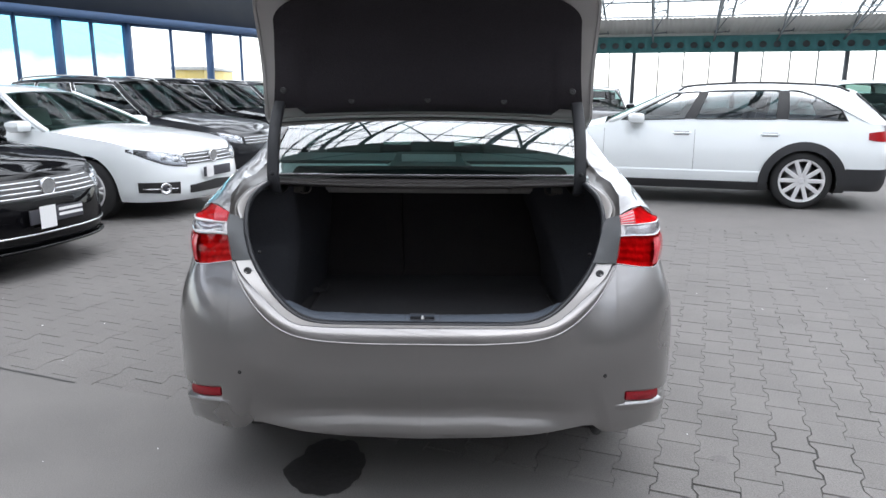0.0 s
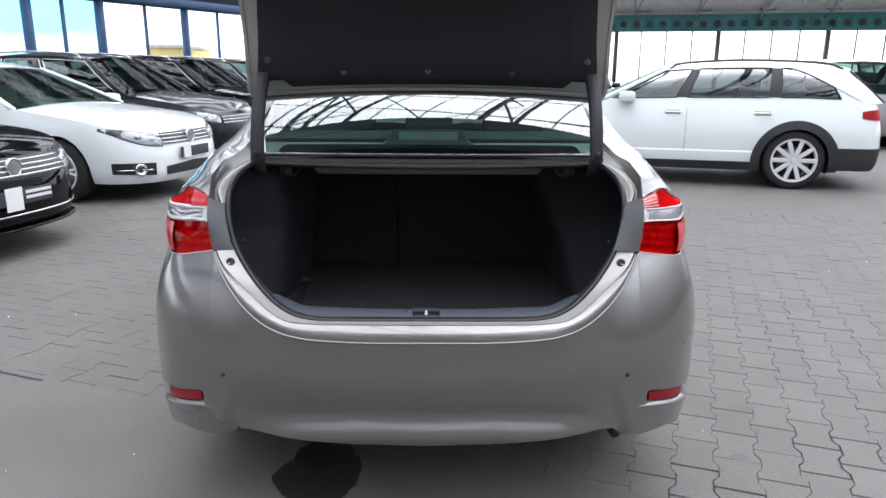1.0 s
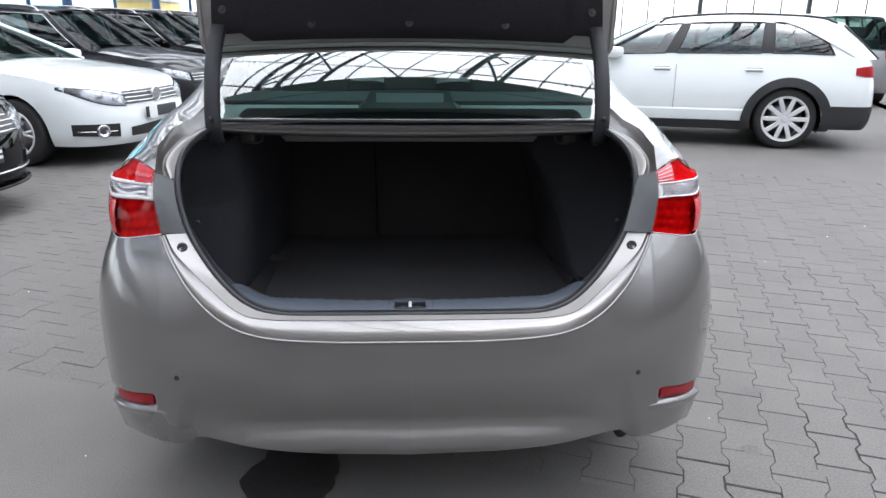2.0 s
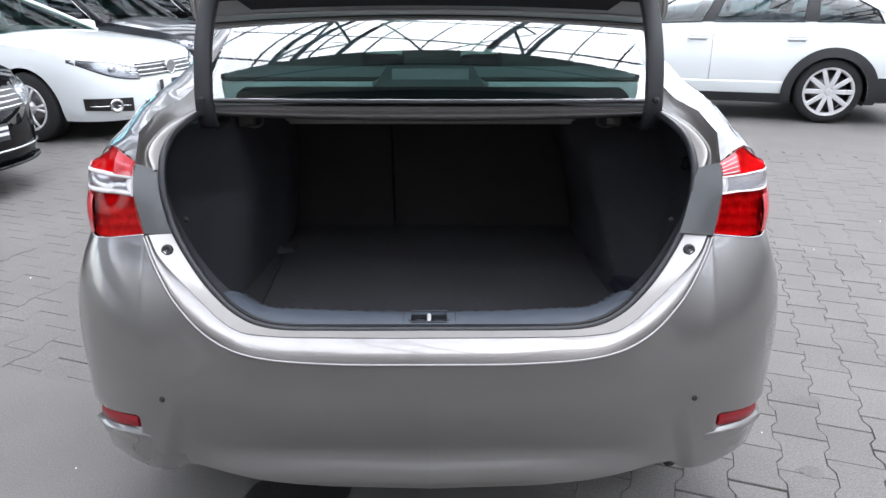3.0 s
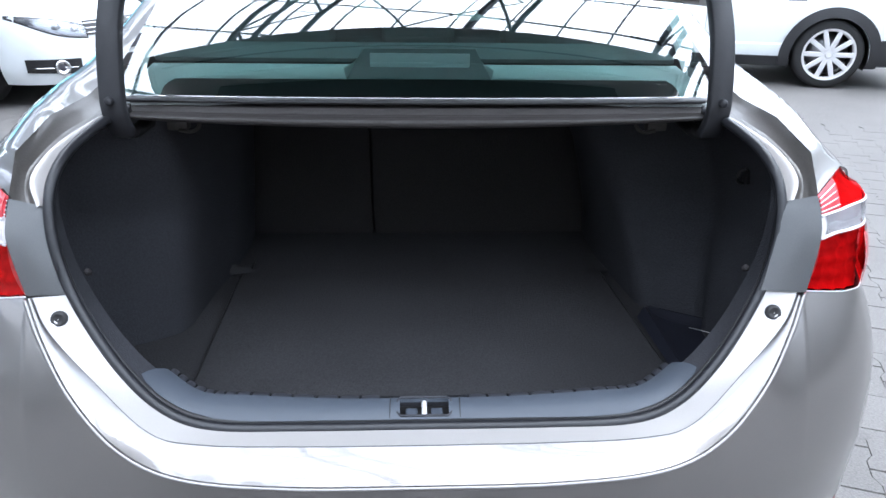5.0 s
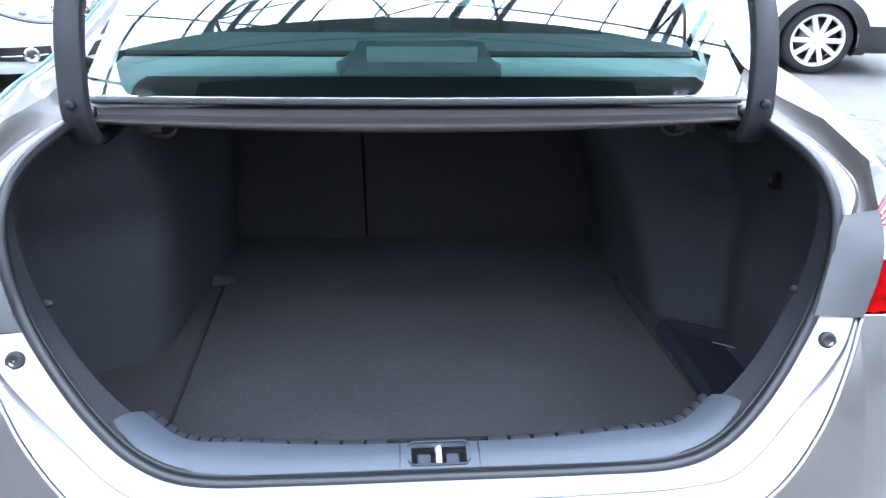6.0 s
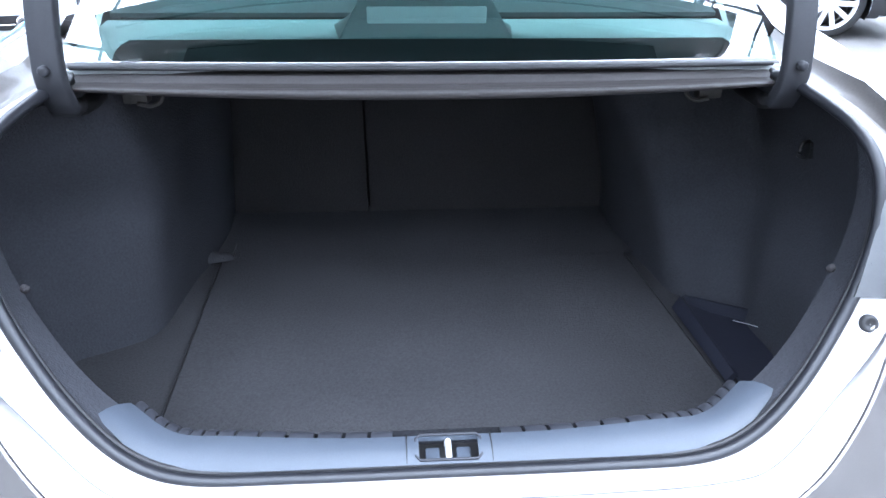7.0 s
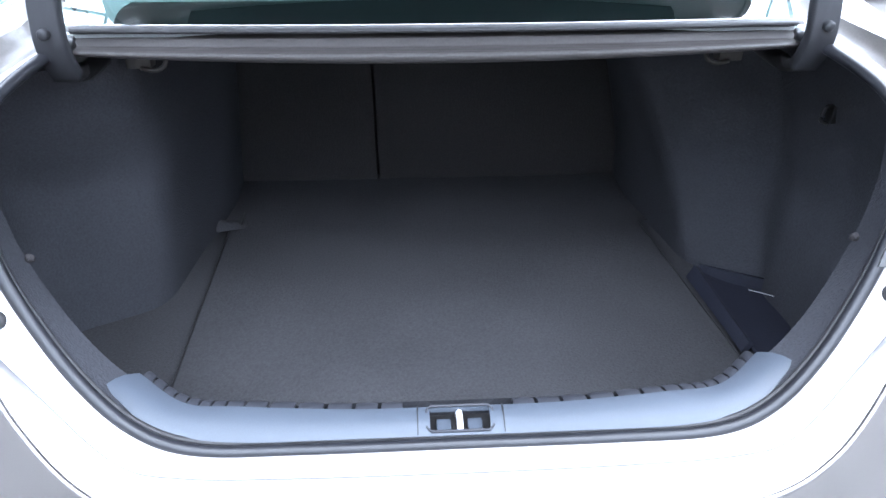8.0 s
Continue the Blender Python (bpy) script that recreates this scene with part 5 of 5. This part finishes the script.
def headlamp(car, s, x0, x1, zb0, zb1, zt0, zt1, sign):
    """A swept lamp: deep at the inner end, drawn to a point at the outer one."""
    def low(u, d=0.0):
        return zb0 + (zb1 - zb0) * 0.35 * u + (zt1 - zb0 - 0.35 * (zb1 - zb0)) * 0.92 * u ** 3.2 + d

    def high(u, d=0.0):
        return zt0 - 0.018 * (1 - u) ** 6 + (zt1 - zt0) * u + d
    h = part("headlamp", s.patch(x0, x1, low, high, 0.008, sign, 16, 6, True, 0.012), "lamp_glass", car, "clear headlamp with chrome reflectors", solid=0.004 * sign)
    part("lamp_rim", s.patch(x0 - 0.008, x1 + 0.004, lambda u: low(u, -0.009), lambda u: high(u, 0.006), 0.0015, sign, 14, 4), "black_plastic", h, "black lamp surround")
    part("lamp_bowl", s.patch(x0 + 0.02, x0 + 0.80 * (x1 - x0), lambda u: low(0.8 * u, 0.016), lambda u: high(0.8 * u, -0.012), 0.003, sign, 12, 4), "bowl", h, "chrome lamp bowl")
    path = [s.at(s.yx(x0 + (x1 - x0) * u), low(u, 0.007), 0.006, sign) for u in span(0.03, 0.85, 12)]
    part("light_strip", sweep(rect(0.006, 0.008), path), "clear_rim", h, "pale strip along the lower edge")
    for k in (0.22, 0.52):
        x = x0 + (x1 - x0) * k
        r = min(0.036, 0.36 * (high(k) - low(k)))
        ball = part("projector", lathe([(0.001, 0.008), (r * 0.75, 0.006), (r * 0.95, 0.0), (r * 1.05, 0.004), (r * 1.15, -0.006)], 18, "y"), "chrome", h)
        ball.location, ball.rotation_euler = s.at(s.yx(x), (low(k) + high(k)) / 2, 0.004, sign), (0, 0, -sign * radians(24))
    return h


def plate_holder(car, s, z, w=0.52, h=0.11):
    y = s.at(s.L, z, 0.03).y
    pl = part("plate_holder", box((w, 0.015, h), (0, y, z), 0.005), "print", car, "dark dealer plate without a number")
    return pl, y


NOSE_A = [(0.15, 0.14), (0.22, 0.03), (0.30, 0.0), (0.48, 0.0), (0.62, 0.03), (0.72, 0.085), (0.82, 0.22), (0.95, 0.5)]
TAIL_A = [(0.15, 0.12), (0.30, 0.02), (0.50, 0.0), (0.70, 0.01), (0.90, 0.05), (1.05, 0.10)]

# white coupe-like sedan
m = parked((-2.70, 6.12), -15, 4.80)
wcar, ws, _ = basic_car("white_sedan", "white low-roofed sedan parked with its nose forward", m, "white", 4.80, 0.925, 1.41,
                     [(0, 0.90), (0.9, 0.99), (2.4, 0.96), (3.35, 0.95), (4.1, 0.86), (4.55, 0.77), (4.80, 0.70)],
                     [(0.08, 0.47), (0.51, 0.94)], 0.75, 3.30, 1.25, 2.38, 0.58, (1.02, 3.80), NOSE_A, TAIL_A, seat_mat="beige_seat")
grille(wcar, ws, 0.45, 0.60, 0.715, 3)
badge(wcar, ws, 0.665)
part("lower_grille", ws.patch(0, 0.44, lambda u: 0.285, lambda u: 0.40 - 0.03 * u, 0.006), "black_plastic", wcar, "black lower grille", solid=0.01)
part("lower_grille", ws.patch(0, 0.44, lambda u: 0.285, lambda u: 0.40 - 0.03 * u, 0.006, -1), "black_plastic", wcar, "black lower grille", solid=-0.01)
for sign in (1, -1):
    headlamp(wcar, ws, 0.455, 0.900, 0.585, 0.69, 0.70, 0.780, sign)
    f = part("fog_lamp_recess", ws.patch(0.56, 0.87, lambda u: 0.29 + 0.03 * u, lambda u: 0.42 + 0.01 * u, 0.005, sign), "black_plastic", wcar, "black recess round the fog lamp", solid=0.008 * sign)
    p = ws.at(ws.yx(0.70), 0.355, 0.012, sign)
    o = part("fog_lamp", lathe([(0.001, 0.006), (0.04, 0.004), (0.045, 0.016), (0.060, 0.018), (0.066, 0.006), (0.066, -0.02)], 24, "y"), "chrome", f, "chrome-ringed fog lamp")
    o.location, o.rotation_euler = p, (0, 0, -sign * radians(32))
    part("fog_lens", lathe([(0.001, 0.009), (0.026, 0.007), (0.036, 0.003)], 20, "y"), "print", o, "dark fog lamp lens")
    for z in (0.325, 0.385):
        part("recess_fin", sweep(rect(0.006, 0.008), [ws.at(ws.yx(x), z, 0.010, sign) for x in span(0.60, 0.85, 8)]), "cladding", f)
    path = [ws.at(ws.yx(x), 0.352 + 0.03 * (x - 0.7), 0.014, sign) for x in span(0.59, 0.85, 10)]
    part("chrome_bar", sweep(rect(0.008, 0.010), path), "chrome", f)
pl, py = plate_holder(wcar, ws, 0.50)
part("card", box((0.13, 0.004, 0.15), (0.16, py + 0.012, 0.51), 0.0), "paper", pl, "white dealer card")

# black estate nose beside the camera
m = parked((-3.04, 3.30), -15, 4.77)
bcar, bs, _ = basic_car("black_sedan", "glossy black sedan with a chrome-barred grille", m, "black", 4.77, 0.915, 1.46,
                     [(0, 0.92), (0.9, 1.0), (2.4, 0.97), (3.35, 0.96), (4.1, 0.87), (4.5, 0.80), (4.77, 0.73)],
                     [(0.08, 0.47), (0.51, 0.94)], 0.75, 3.50, 1.35, 2.65, 0.60, (1.0, 3.83), NOSE_A, TAIL_A)
grille(bcar, bs, 0.58, 0.60, 0.74, 4)
badge(bcar, bs, 0.68, 0.07)
for sign in (1, -1):
    headlamp(bcar, bs, 0.58, 0.89, 0.60, 0.68, 0.73, 0.78, sign)
path = [bs.at(bs.yx(abs(x)), 0.335, 0.012, 1 if x >= 0 else -1) for x in span(-0.75, 0.75, 24)]
part("bumper_strip", sweep(rect(0.008, 0.012), path), "chrome", bcar, "chrome strip across the bumper")
path = [bs.at(bs.yx(abs(x)), 0.225, 0.03, 1 if x >= 0 else -1) for x in span(-0.82, 0.82, 24)]
part("front_lip", sweep(rect(0.05, 0.02, 0.005), path), "black", bcar, "glossy black splitter lip")
pl, py = plate_holder(bcar, bs, 0.47)
part("card", box((0.15, 0.004, 0.17), (0.10, py + 0.012, 0.46), 0.0), "paper", pl, "white dealer card")
for z in (0.50, 0.46):
    part("print_bar", box((0.24, 0.003, 0.022), (-0.13, py + 0.010, z), 0.0), "paper", pl)

# dark high-roofed cars behind
for fx, fy, hd, mat_, lab in ((-2.85, 9.0, -15, "graphite", "dark graphite estate car with chrome window trim"), (-2.6, 12.0, -15, "black", "black estate car with chrome window trim"), (-2.4, 14.9, -15, "graphite", "dark grey estate car in the back row")):
    m = parked((fx, fy), hd, 4.7)
    car, s, c = basic_car("dark_estate_car", lab, m, mat_, 4.70, 0.92, 1.56,
                          [(0, 0.98), (0.9, 1.03), (2.4, 1.0), (3.4, 0.99), (4.1, 0.90), (4.45, 0.83), (4.70, 0.72)],
                          [(0.06, 0.26), (0.29, 0.58), (0.61, 0.95)], 0.15, 3.32, 0.45, 2.48, 0.60, (0.98, 3.75), NOSE_A, TAIL_A)
    grille(car, s, 0.48, 0.60, 0.72, 3)
    for sign in (1, -1):
        headlamp(car, s, 0.52, 0.89, 0.62, 0.70, 0.73, 0.80, sign)
        rail = curve3([c.side(0.08, 0.99, 0.0, sign), c.side(0.14, 1.0, -0.03, sign) + Vector((0, 0, 0.05)), c.side(0.5, 1.0, -0.03, sign) + Vector((0, 0, 0.055)), c.side(0.86, 1.0, -0.03, sign) + Vector((0, 0, 0.05)), c.side(0.94, 0.99, 0.0, sign)], 5)
        part("roof_rail", sweep(ring(0.014, 8), rail), "chrome", car, "bright roof rail")

# white estate standing across
m = pose(5.60, 7.20, 0, 0, 0, 165 - 90)
acar, as_, ac = basic_car("white_estate_car", "white estate car with dark wheel-arch cladding and roof rails", m, "white", 4.72, 0.92, 1.475,
                      [(0, 1.03), (0.9, 1.065), (2.4, 1.05), (3.4, 1.02), (4.1, 0.86), (4.5, 0.78), (4.72, 0.70)],
                      [(0.155, 0.355), (0.395, 0.675), (0.715, 0.955)], 0.02, 3.42, 0.45, 2.55, 0.60, (1.02, 3.83), NOSE_A, TAIL_A, spokes=10, twin=False, trim="black_plastic", wheel_r=0.350, rim_r=0.262, warp=((0, 0), (0.37, 0.38), (0.70, 0.84), (1, 1)), bow=0.04, cr=0.46, pr=3.8)
for sign in (1, -1):
    for yc in as_.arches:
        r0, r1 = as_.arch_r - 0.003, as_.arch_r + 0.100
        part("arch_cladding", grid(lambda a, v: as_.at(yc + (r0 + (r1 - r0) * v) * math.cos(a), max(0.22, 0.33 + (r0 + (r1 - r0) * v) * math.sin(a)), 0.014, sign), span(-0.32, math.pi + 0.32, 28), span(0, 1, 4)), "cladding", acar, "dark grey wheel-arch cladding", solid=0.016 * sign)
    part("sill_cladding", grid(lambda y, v: as_.at(y, 0.205 + 0.105 * v, 0.012, sign), span(1.02 + 0.42, 3.83 - 0.42, 16), span(0, 1, 4)), "cladding", acar, "dark grey sill cladding", solid=0.012 * sign)
    # added strip, facing down to give the shade of the tucked-in door foot
    part("door_moulding", grid(lambda y, k: as_.at(y, *((0.450, 0.001), (0.436, 0.010), (0.428, 0.012), (0.315, 0.0015))[int(k)], sign), span(1.02 + 0.46, 3.83 - 0.46, 12), range(4)), "white", acar, "added white strip tilted down to shade the foot of the doors", angle=30)
    part("bumper_cladding", grid(lambda y, v: as_.at(y, 0.24 + 0.27 * v, 0.010, sign), [y for y in as_.stations() if y < 1.02 - 0.42], span(0, 1, 6)), "cladding", acar, "dark grey lower bumper", solid=0.012 * sign)
    part("tail_lamp", grid(lambda y, v: as_.at(y, 0.84 + 0.035 * (y / 0.38) ** 3 * (1 - 2 * v) + 0.125 * v, 0.008, sign), [y for y in as_.stations() if 0.02 < y < 0.39], span(0, 1, 4)), "red_lens", acar, "red tail lamp", solid=0.01 * sign)
    for y0 in (1.42, 2.46):
        h = part("door_handle", sweep(rect(0.020, 0.020, 0.007), curve3([as_.at(y0 - 0.10, 0.90, 0.004, sign), as_.at(y0 - 0.07, 0.905, 0.035, sign), as_.at(y0 + 0.07, 0.905, 0.035, sign), as_.at(y0 + 0.10, 0.90, 0.004, sign)], 4)), "white", acar, "white pull handle")
        part("handle_recess", grid(lambda u, v: as_.at(y0 + 0.09 * u, 0.90 + 0.025 * v, 0.001, sign), span(-1, 1, 4), span(-1, 1, 2)), "bowl", h)
    for y0 in (2.30, 3.42):
        part("door_gap", sweep(rect(0.004, 0.004), [as_.at(y0, z, 0.0008, sign) for z in span(0.34, 0.95, 10)]), "rubber", acar)
    rail = curve3([ac.side(0.04, 0.985, 0.0, sign), ac.side(0.15, 1.0, -0.04, sign) + Vector((0, 0, 0.045)), ac.side(0.5, 1.0, -0.04, sign) + Vector((0, 0, 0.055)), ac.side(0.82, 1.0, -0.04, sign) + Vector((0, 0, 0.045)), ac.side(0.96, 0.985, 0.0, sign)], 5)
    part("roof_rail", sweep(ring(0.014, 8), rail), "cladding", acar, "dark roof rail")
    part("rear_pillar", grid(lambda u, v: ac.side(0.09 + 0.25 * u, (0.03 + 0.90 * (1 - (1 - u) ** 2)) * (1 - v) + 0.97 * v, 0.017, sign), span(0, 1, 24), span(0, 1, 6)), "white", acar, "broad white rear pillar", solid=0.008 * sign)
    part("tailgate_seal", sweep(ring(0.012, 6), [ac.side(0.012, v, 0.004, sign) for v in span(0.02, 0.95, 8)]), "black_plastic", acar)
    headlamp(acar, as_, 0.52, 0.89, 0.62, 0.70, 0.72, 0.79, sign)
grille(acar, as_, 0.42, 0.36, 0.70, 8, "cladding")

# cars behind the white estate
for fx, fy, hd, paint, lab in ((3.05, 14.0, -105, "graphite", "dark car behind the white estate"), (8.92, 15.35, 75, "grey_car", "silver-grey tall car behind the white estate"), (6.30, 6.85, 165, "white", "white car with a large dark grille")):
    m = parked((fx, fy), hd, 4.5)
    car, s, c = basic_car("far_parked_car", lab, m, paint, 4.5, 0.90, 1.60 if paint == "grey_car" else 1.46,
                          [(0, 0.98), (0.9, 1.03), (2.4, 1.0), (3.3, 0.99), (4.0, 0.90), (4.3, 0.83), (4.5, 0.72)],
                          [(0.06, 0.30), (0.33, 0.62), (0.65, 0.94)], 0.15, 3.4, 0.45, 2.6, 0.60, (0.95, 3.6), NOSE_A, TAIL_A)
    for sign in (1, -1):
        headlamp(car, s, 0.58, 0.87, 0.62, 0.70, 0.73, 0.80, sign)
        part("tail_lamp", s.patch(0.60, 0.86, lambda u: 0.86, lambda u: 0.99, 0.008, sign, 8, 4, False, 0.006), "red_lens", car, "red tail lamp", solid=0.01 * sign)
    grille(car, s, 0.54, 0.42, 0.70, 7, "cladding" if paint == "white" else "chrome")
    if paint == "white":
        pl, py = plate_holder(car, s, 0.36)
        part("card", box((0.48, 0.004, 0.10), (0, py + 0.012, 0.36), 0.0), "paper", pl, "blank white plate card")

# a long dark crack in the asphalt
bm = bmesh.new()
path = [paved(a, -0.02 + 0.012 * noise.noise((a * 3, 0, 1)), 0.0062) for a in span(-6, 0.55, 60)]
for p, q in zip(path, path[1:]):
    w = 0.006 + 0.004 * abs(noise.noise((p.x * 5, p.y * 5, 2)))
    bm.faces.new([bm.verts.new(c) for c in (p - B * w, q - B * w, q + B * w, p + B * w)])
slab("floor_crack", bm, "stain", "dark joint between the asphalt and the paving", "crack")

# pale crumbs scattered on the floor
rng = random.Random(4)
bm = bmesh.new()
for k in range(55):
    x, y, r = rng.uniform(-3.2, 3.6), rng.uniform(-0.4, 3.4), rng.uniform(0.0015, 0.005)
    if abs(x) < 0.95 and y > -0.1:
        continue
    top = bm.verts.new((x, y, 0.0065 + 0.6 * r))
    base = [bm.verts.new((x + r * rng.uniform(0.6, 1.5) * math.cos(a), y + r * rng.uniform(0.6, 1.5) * math.sin(a), 0.0042)) for a in (0, 1.2, 2.4, 3.7, 5.0)]
    for i in range(5):
        bm.faces.new((top, base[i], base[(i + 1) % 5]))
tagged(part("crumbs", bm, "paper"), "pale crumbs of grit scattered on the floor", "grit", kind="stuff")

# stains on the floor
for x, y, rx, ry, seed, mat_, lab in ((-0.38, 0.36, 0.15, 0.21, 1, "stain", "dark damp oil stain on the floor"), (1.17, 0.45, 0.035, 0.030, 3, "faint_stain", "faint old stain on the paving"), (1.36, 0.86, 0.05, 0.03, 7, "faint_stain", "faint old stain on the paving")):
    bm = bmesh.new()
    z0 = 0.0062 if mat_ == "stain" else 0.0026
    c0 = bm.verts.new((x, y, z0))
    loop = []
    for k in range(40):
        a = 2 * math.pi * k / 40
        q = 1 + 0.25 * noise.noise((math.cos(a) * 1.3, math.sin(a) * 1.3, seed)) + 0.12 * noise.noise((math.cos(a) * 4.0, math.sin(a) * 4.0, seed))
        loop.append(bm.verts.new((x + rx * q * math.cos(a), y + ry * q * math.sin(a), z0)))
    for k in range(40):
        bm.faces.new((c0, loop[k], loop[(k + 1) % 40]))
    slab("oil_stain", bm, mat_, lab, "stain")


# ---- paving, piece by piece ----
PW, PH, ZIG = 0.148, 0.208, 0.010


def paver_mesh(open_joint=0.0):
    """One paver; open_joint: how much its edges are worn back."""
    bm = bmesh.new()
    pts = []
    for sx in (1, -1):
        for b, w in ((-0.5, ZIG), (-0.33, ZIG), (-0.17, -ZIG), (0.17, -ZIG), (0.33, ZIG), (0.5, ZIG)):
            pts.append((sx * (PW / 2 + w - 0.0010 - open_joint), sx * (b * PH + (1 if b == -0.5 else -1 if b == 0.5 else 0) * (0.0021 + open_joint))))
    top = [bm.verts.new((x * 0.99, y * 0.985, 0.0)) for x, y in pts]
    mid = [bm.verts.new((x, y, -0.003)) for x, y in pts]
    low = [bm.verts.new((x, y, -0.05)) for x, y in pts]
    bm.faces.new(top)
    for i in range(12):
        j = (i + 1) % 12
        bm.faces.new((mid[i], mid[j], top[j], top[i])), bm.faces.new((low[i], low[j], mid[j], mid[i]))
    bmesh.ops.recalc_face_normals(bm, faces=bm.faces)
    me = bpy.data.meshes.new("paver")
    bm.to_mesh(me)
    bm.free()
    me.materials.append(M["paver"])
    return me


PIECE, WORN, TIGHT = paver_mesh(), paver_mesh(0.0028), paver_mesh(-0.0010)
paving = thing("paving", "interlocking grey concrete pavers, joints dark with sand", "paving", kind="structure")
rest_v, rest_f = [], []
verts = [tuple(v.co) for v in TIGHT.vertices]
faces = [tuple(p.vertices) for p in PIECE.polygons]
spin = Matrix.Rotation(radians(-20), 4, "Z")
near = []
for i in range(int((PA1 - PA0) / PW) + 1):
    for j in range(int(PB1 / PH) + 1):
        a, b = PA0 - 0.016 + (i + 0.5) * PW, (j + 0.5 - (0.5 if i % 2 else 0.0)) * PH + 0.033 - PH
        p = paved(a, b, 0.003 * noise.noise((i * 0.7, j * 0.7, 0)))
        near.append(((p - Vector((1.55, 0.75, 0))).length, p, i, j))
near.sort(key=lambda q: q[0])
for k, (d, p, i, j) in enumerate(near):
    tiltm = Euler((0.006 * noise.noise((i, j, 3.3)), 0.006 * noise.noise((i, j, 7.7)), 0)).to_matrix().to_4x4()
    m = Matrix.Translation(p) @ spin @ tiltm
    if k < 300:
        worn = (p - Vector((1.54, 0.47, 0))).length < 0.20 or (p - Vector((0.98, 0.12, 0))).length < 0.24
        ob = new("paver", WORN if worn else PIECE)
        ob.parent = paving
        ob.matrix_basis = m
    else:
        base = len(rest_v)
        rest_v.extend(tuple(m @ Vector(v)) for v in verts)
        rest_f.extend(tuple(base + q for q in f) for f in faces)
me = bpy.data.meshes.new("paver_field")
me.from_pydata(rest_v, [], rest_f)
me.materials.append(M["paver"])
field = new("paver_field", me)
field.parent = paving
tagged(field, "further interlocking pavers", kind="stuff")
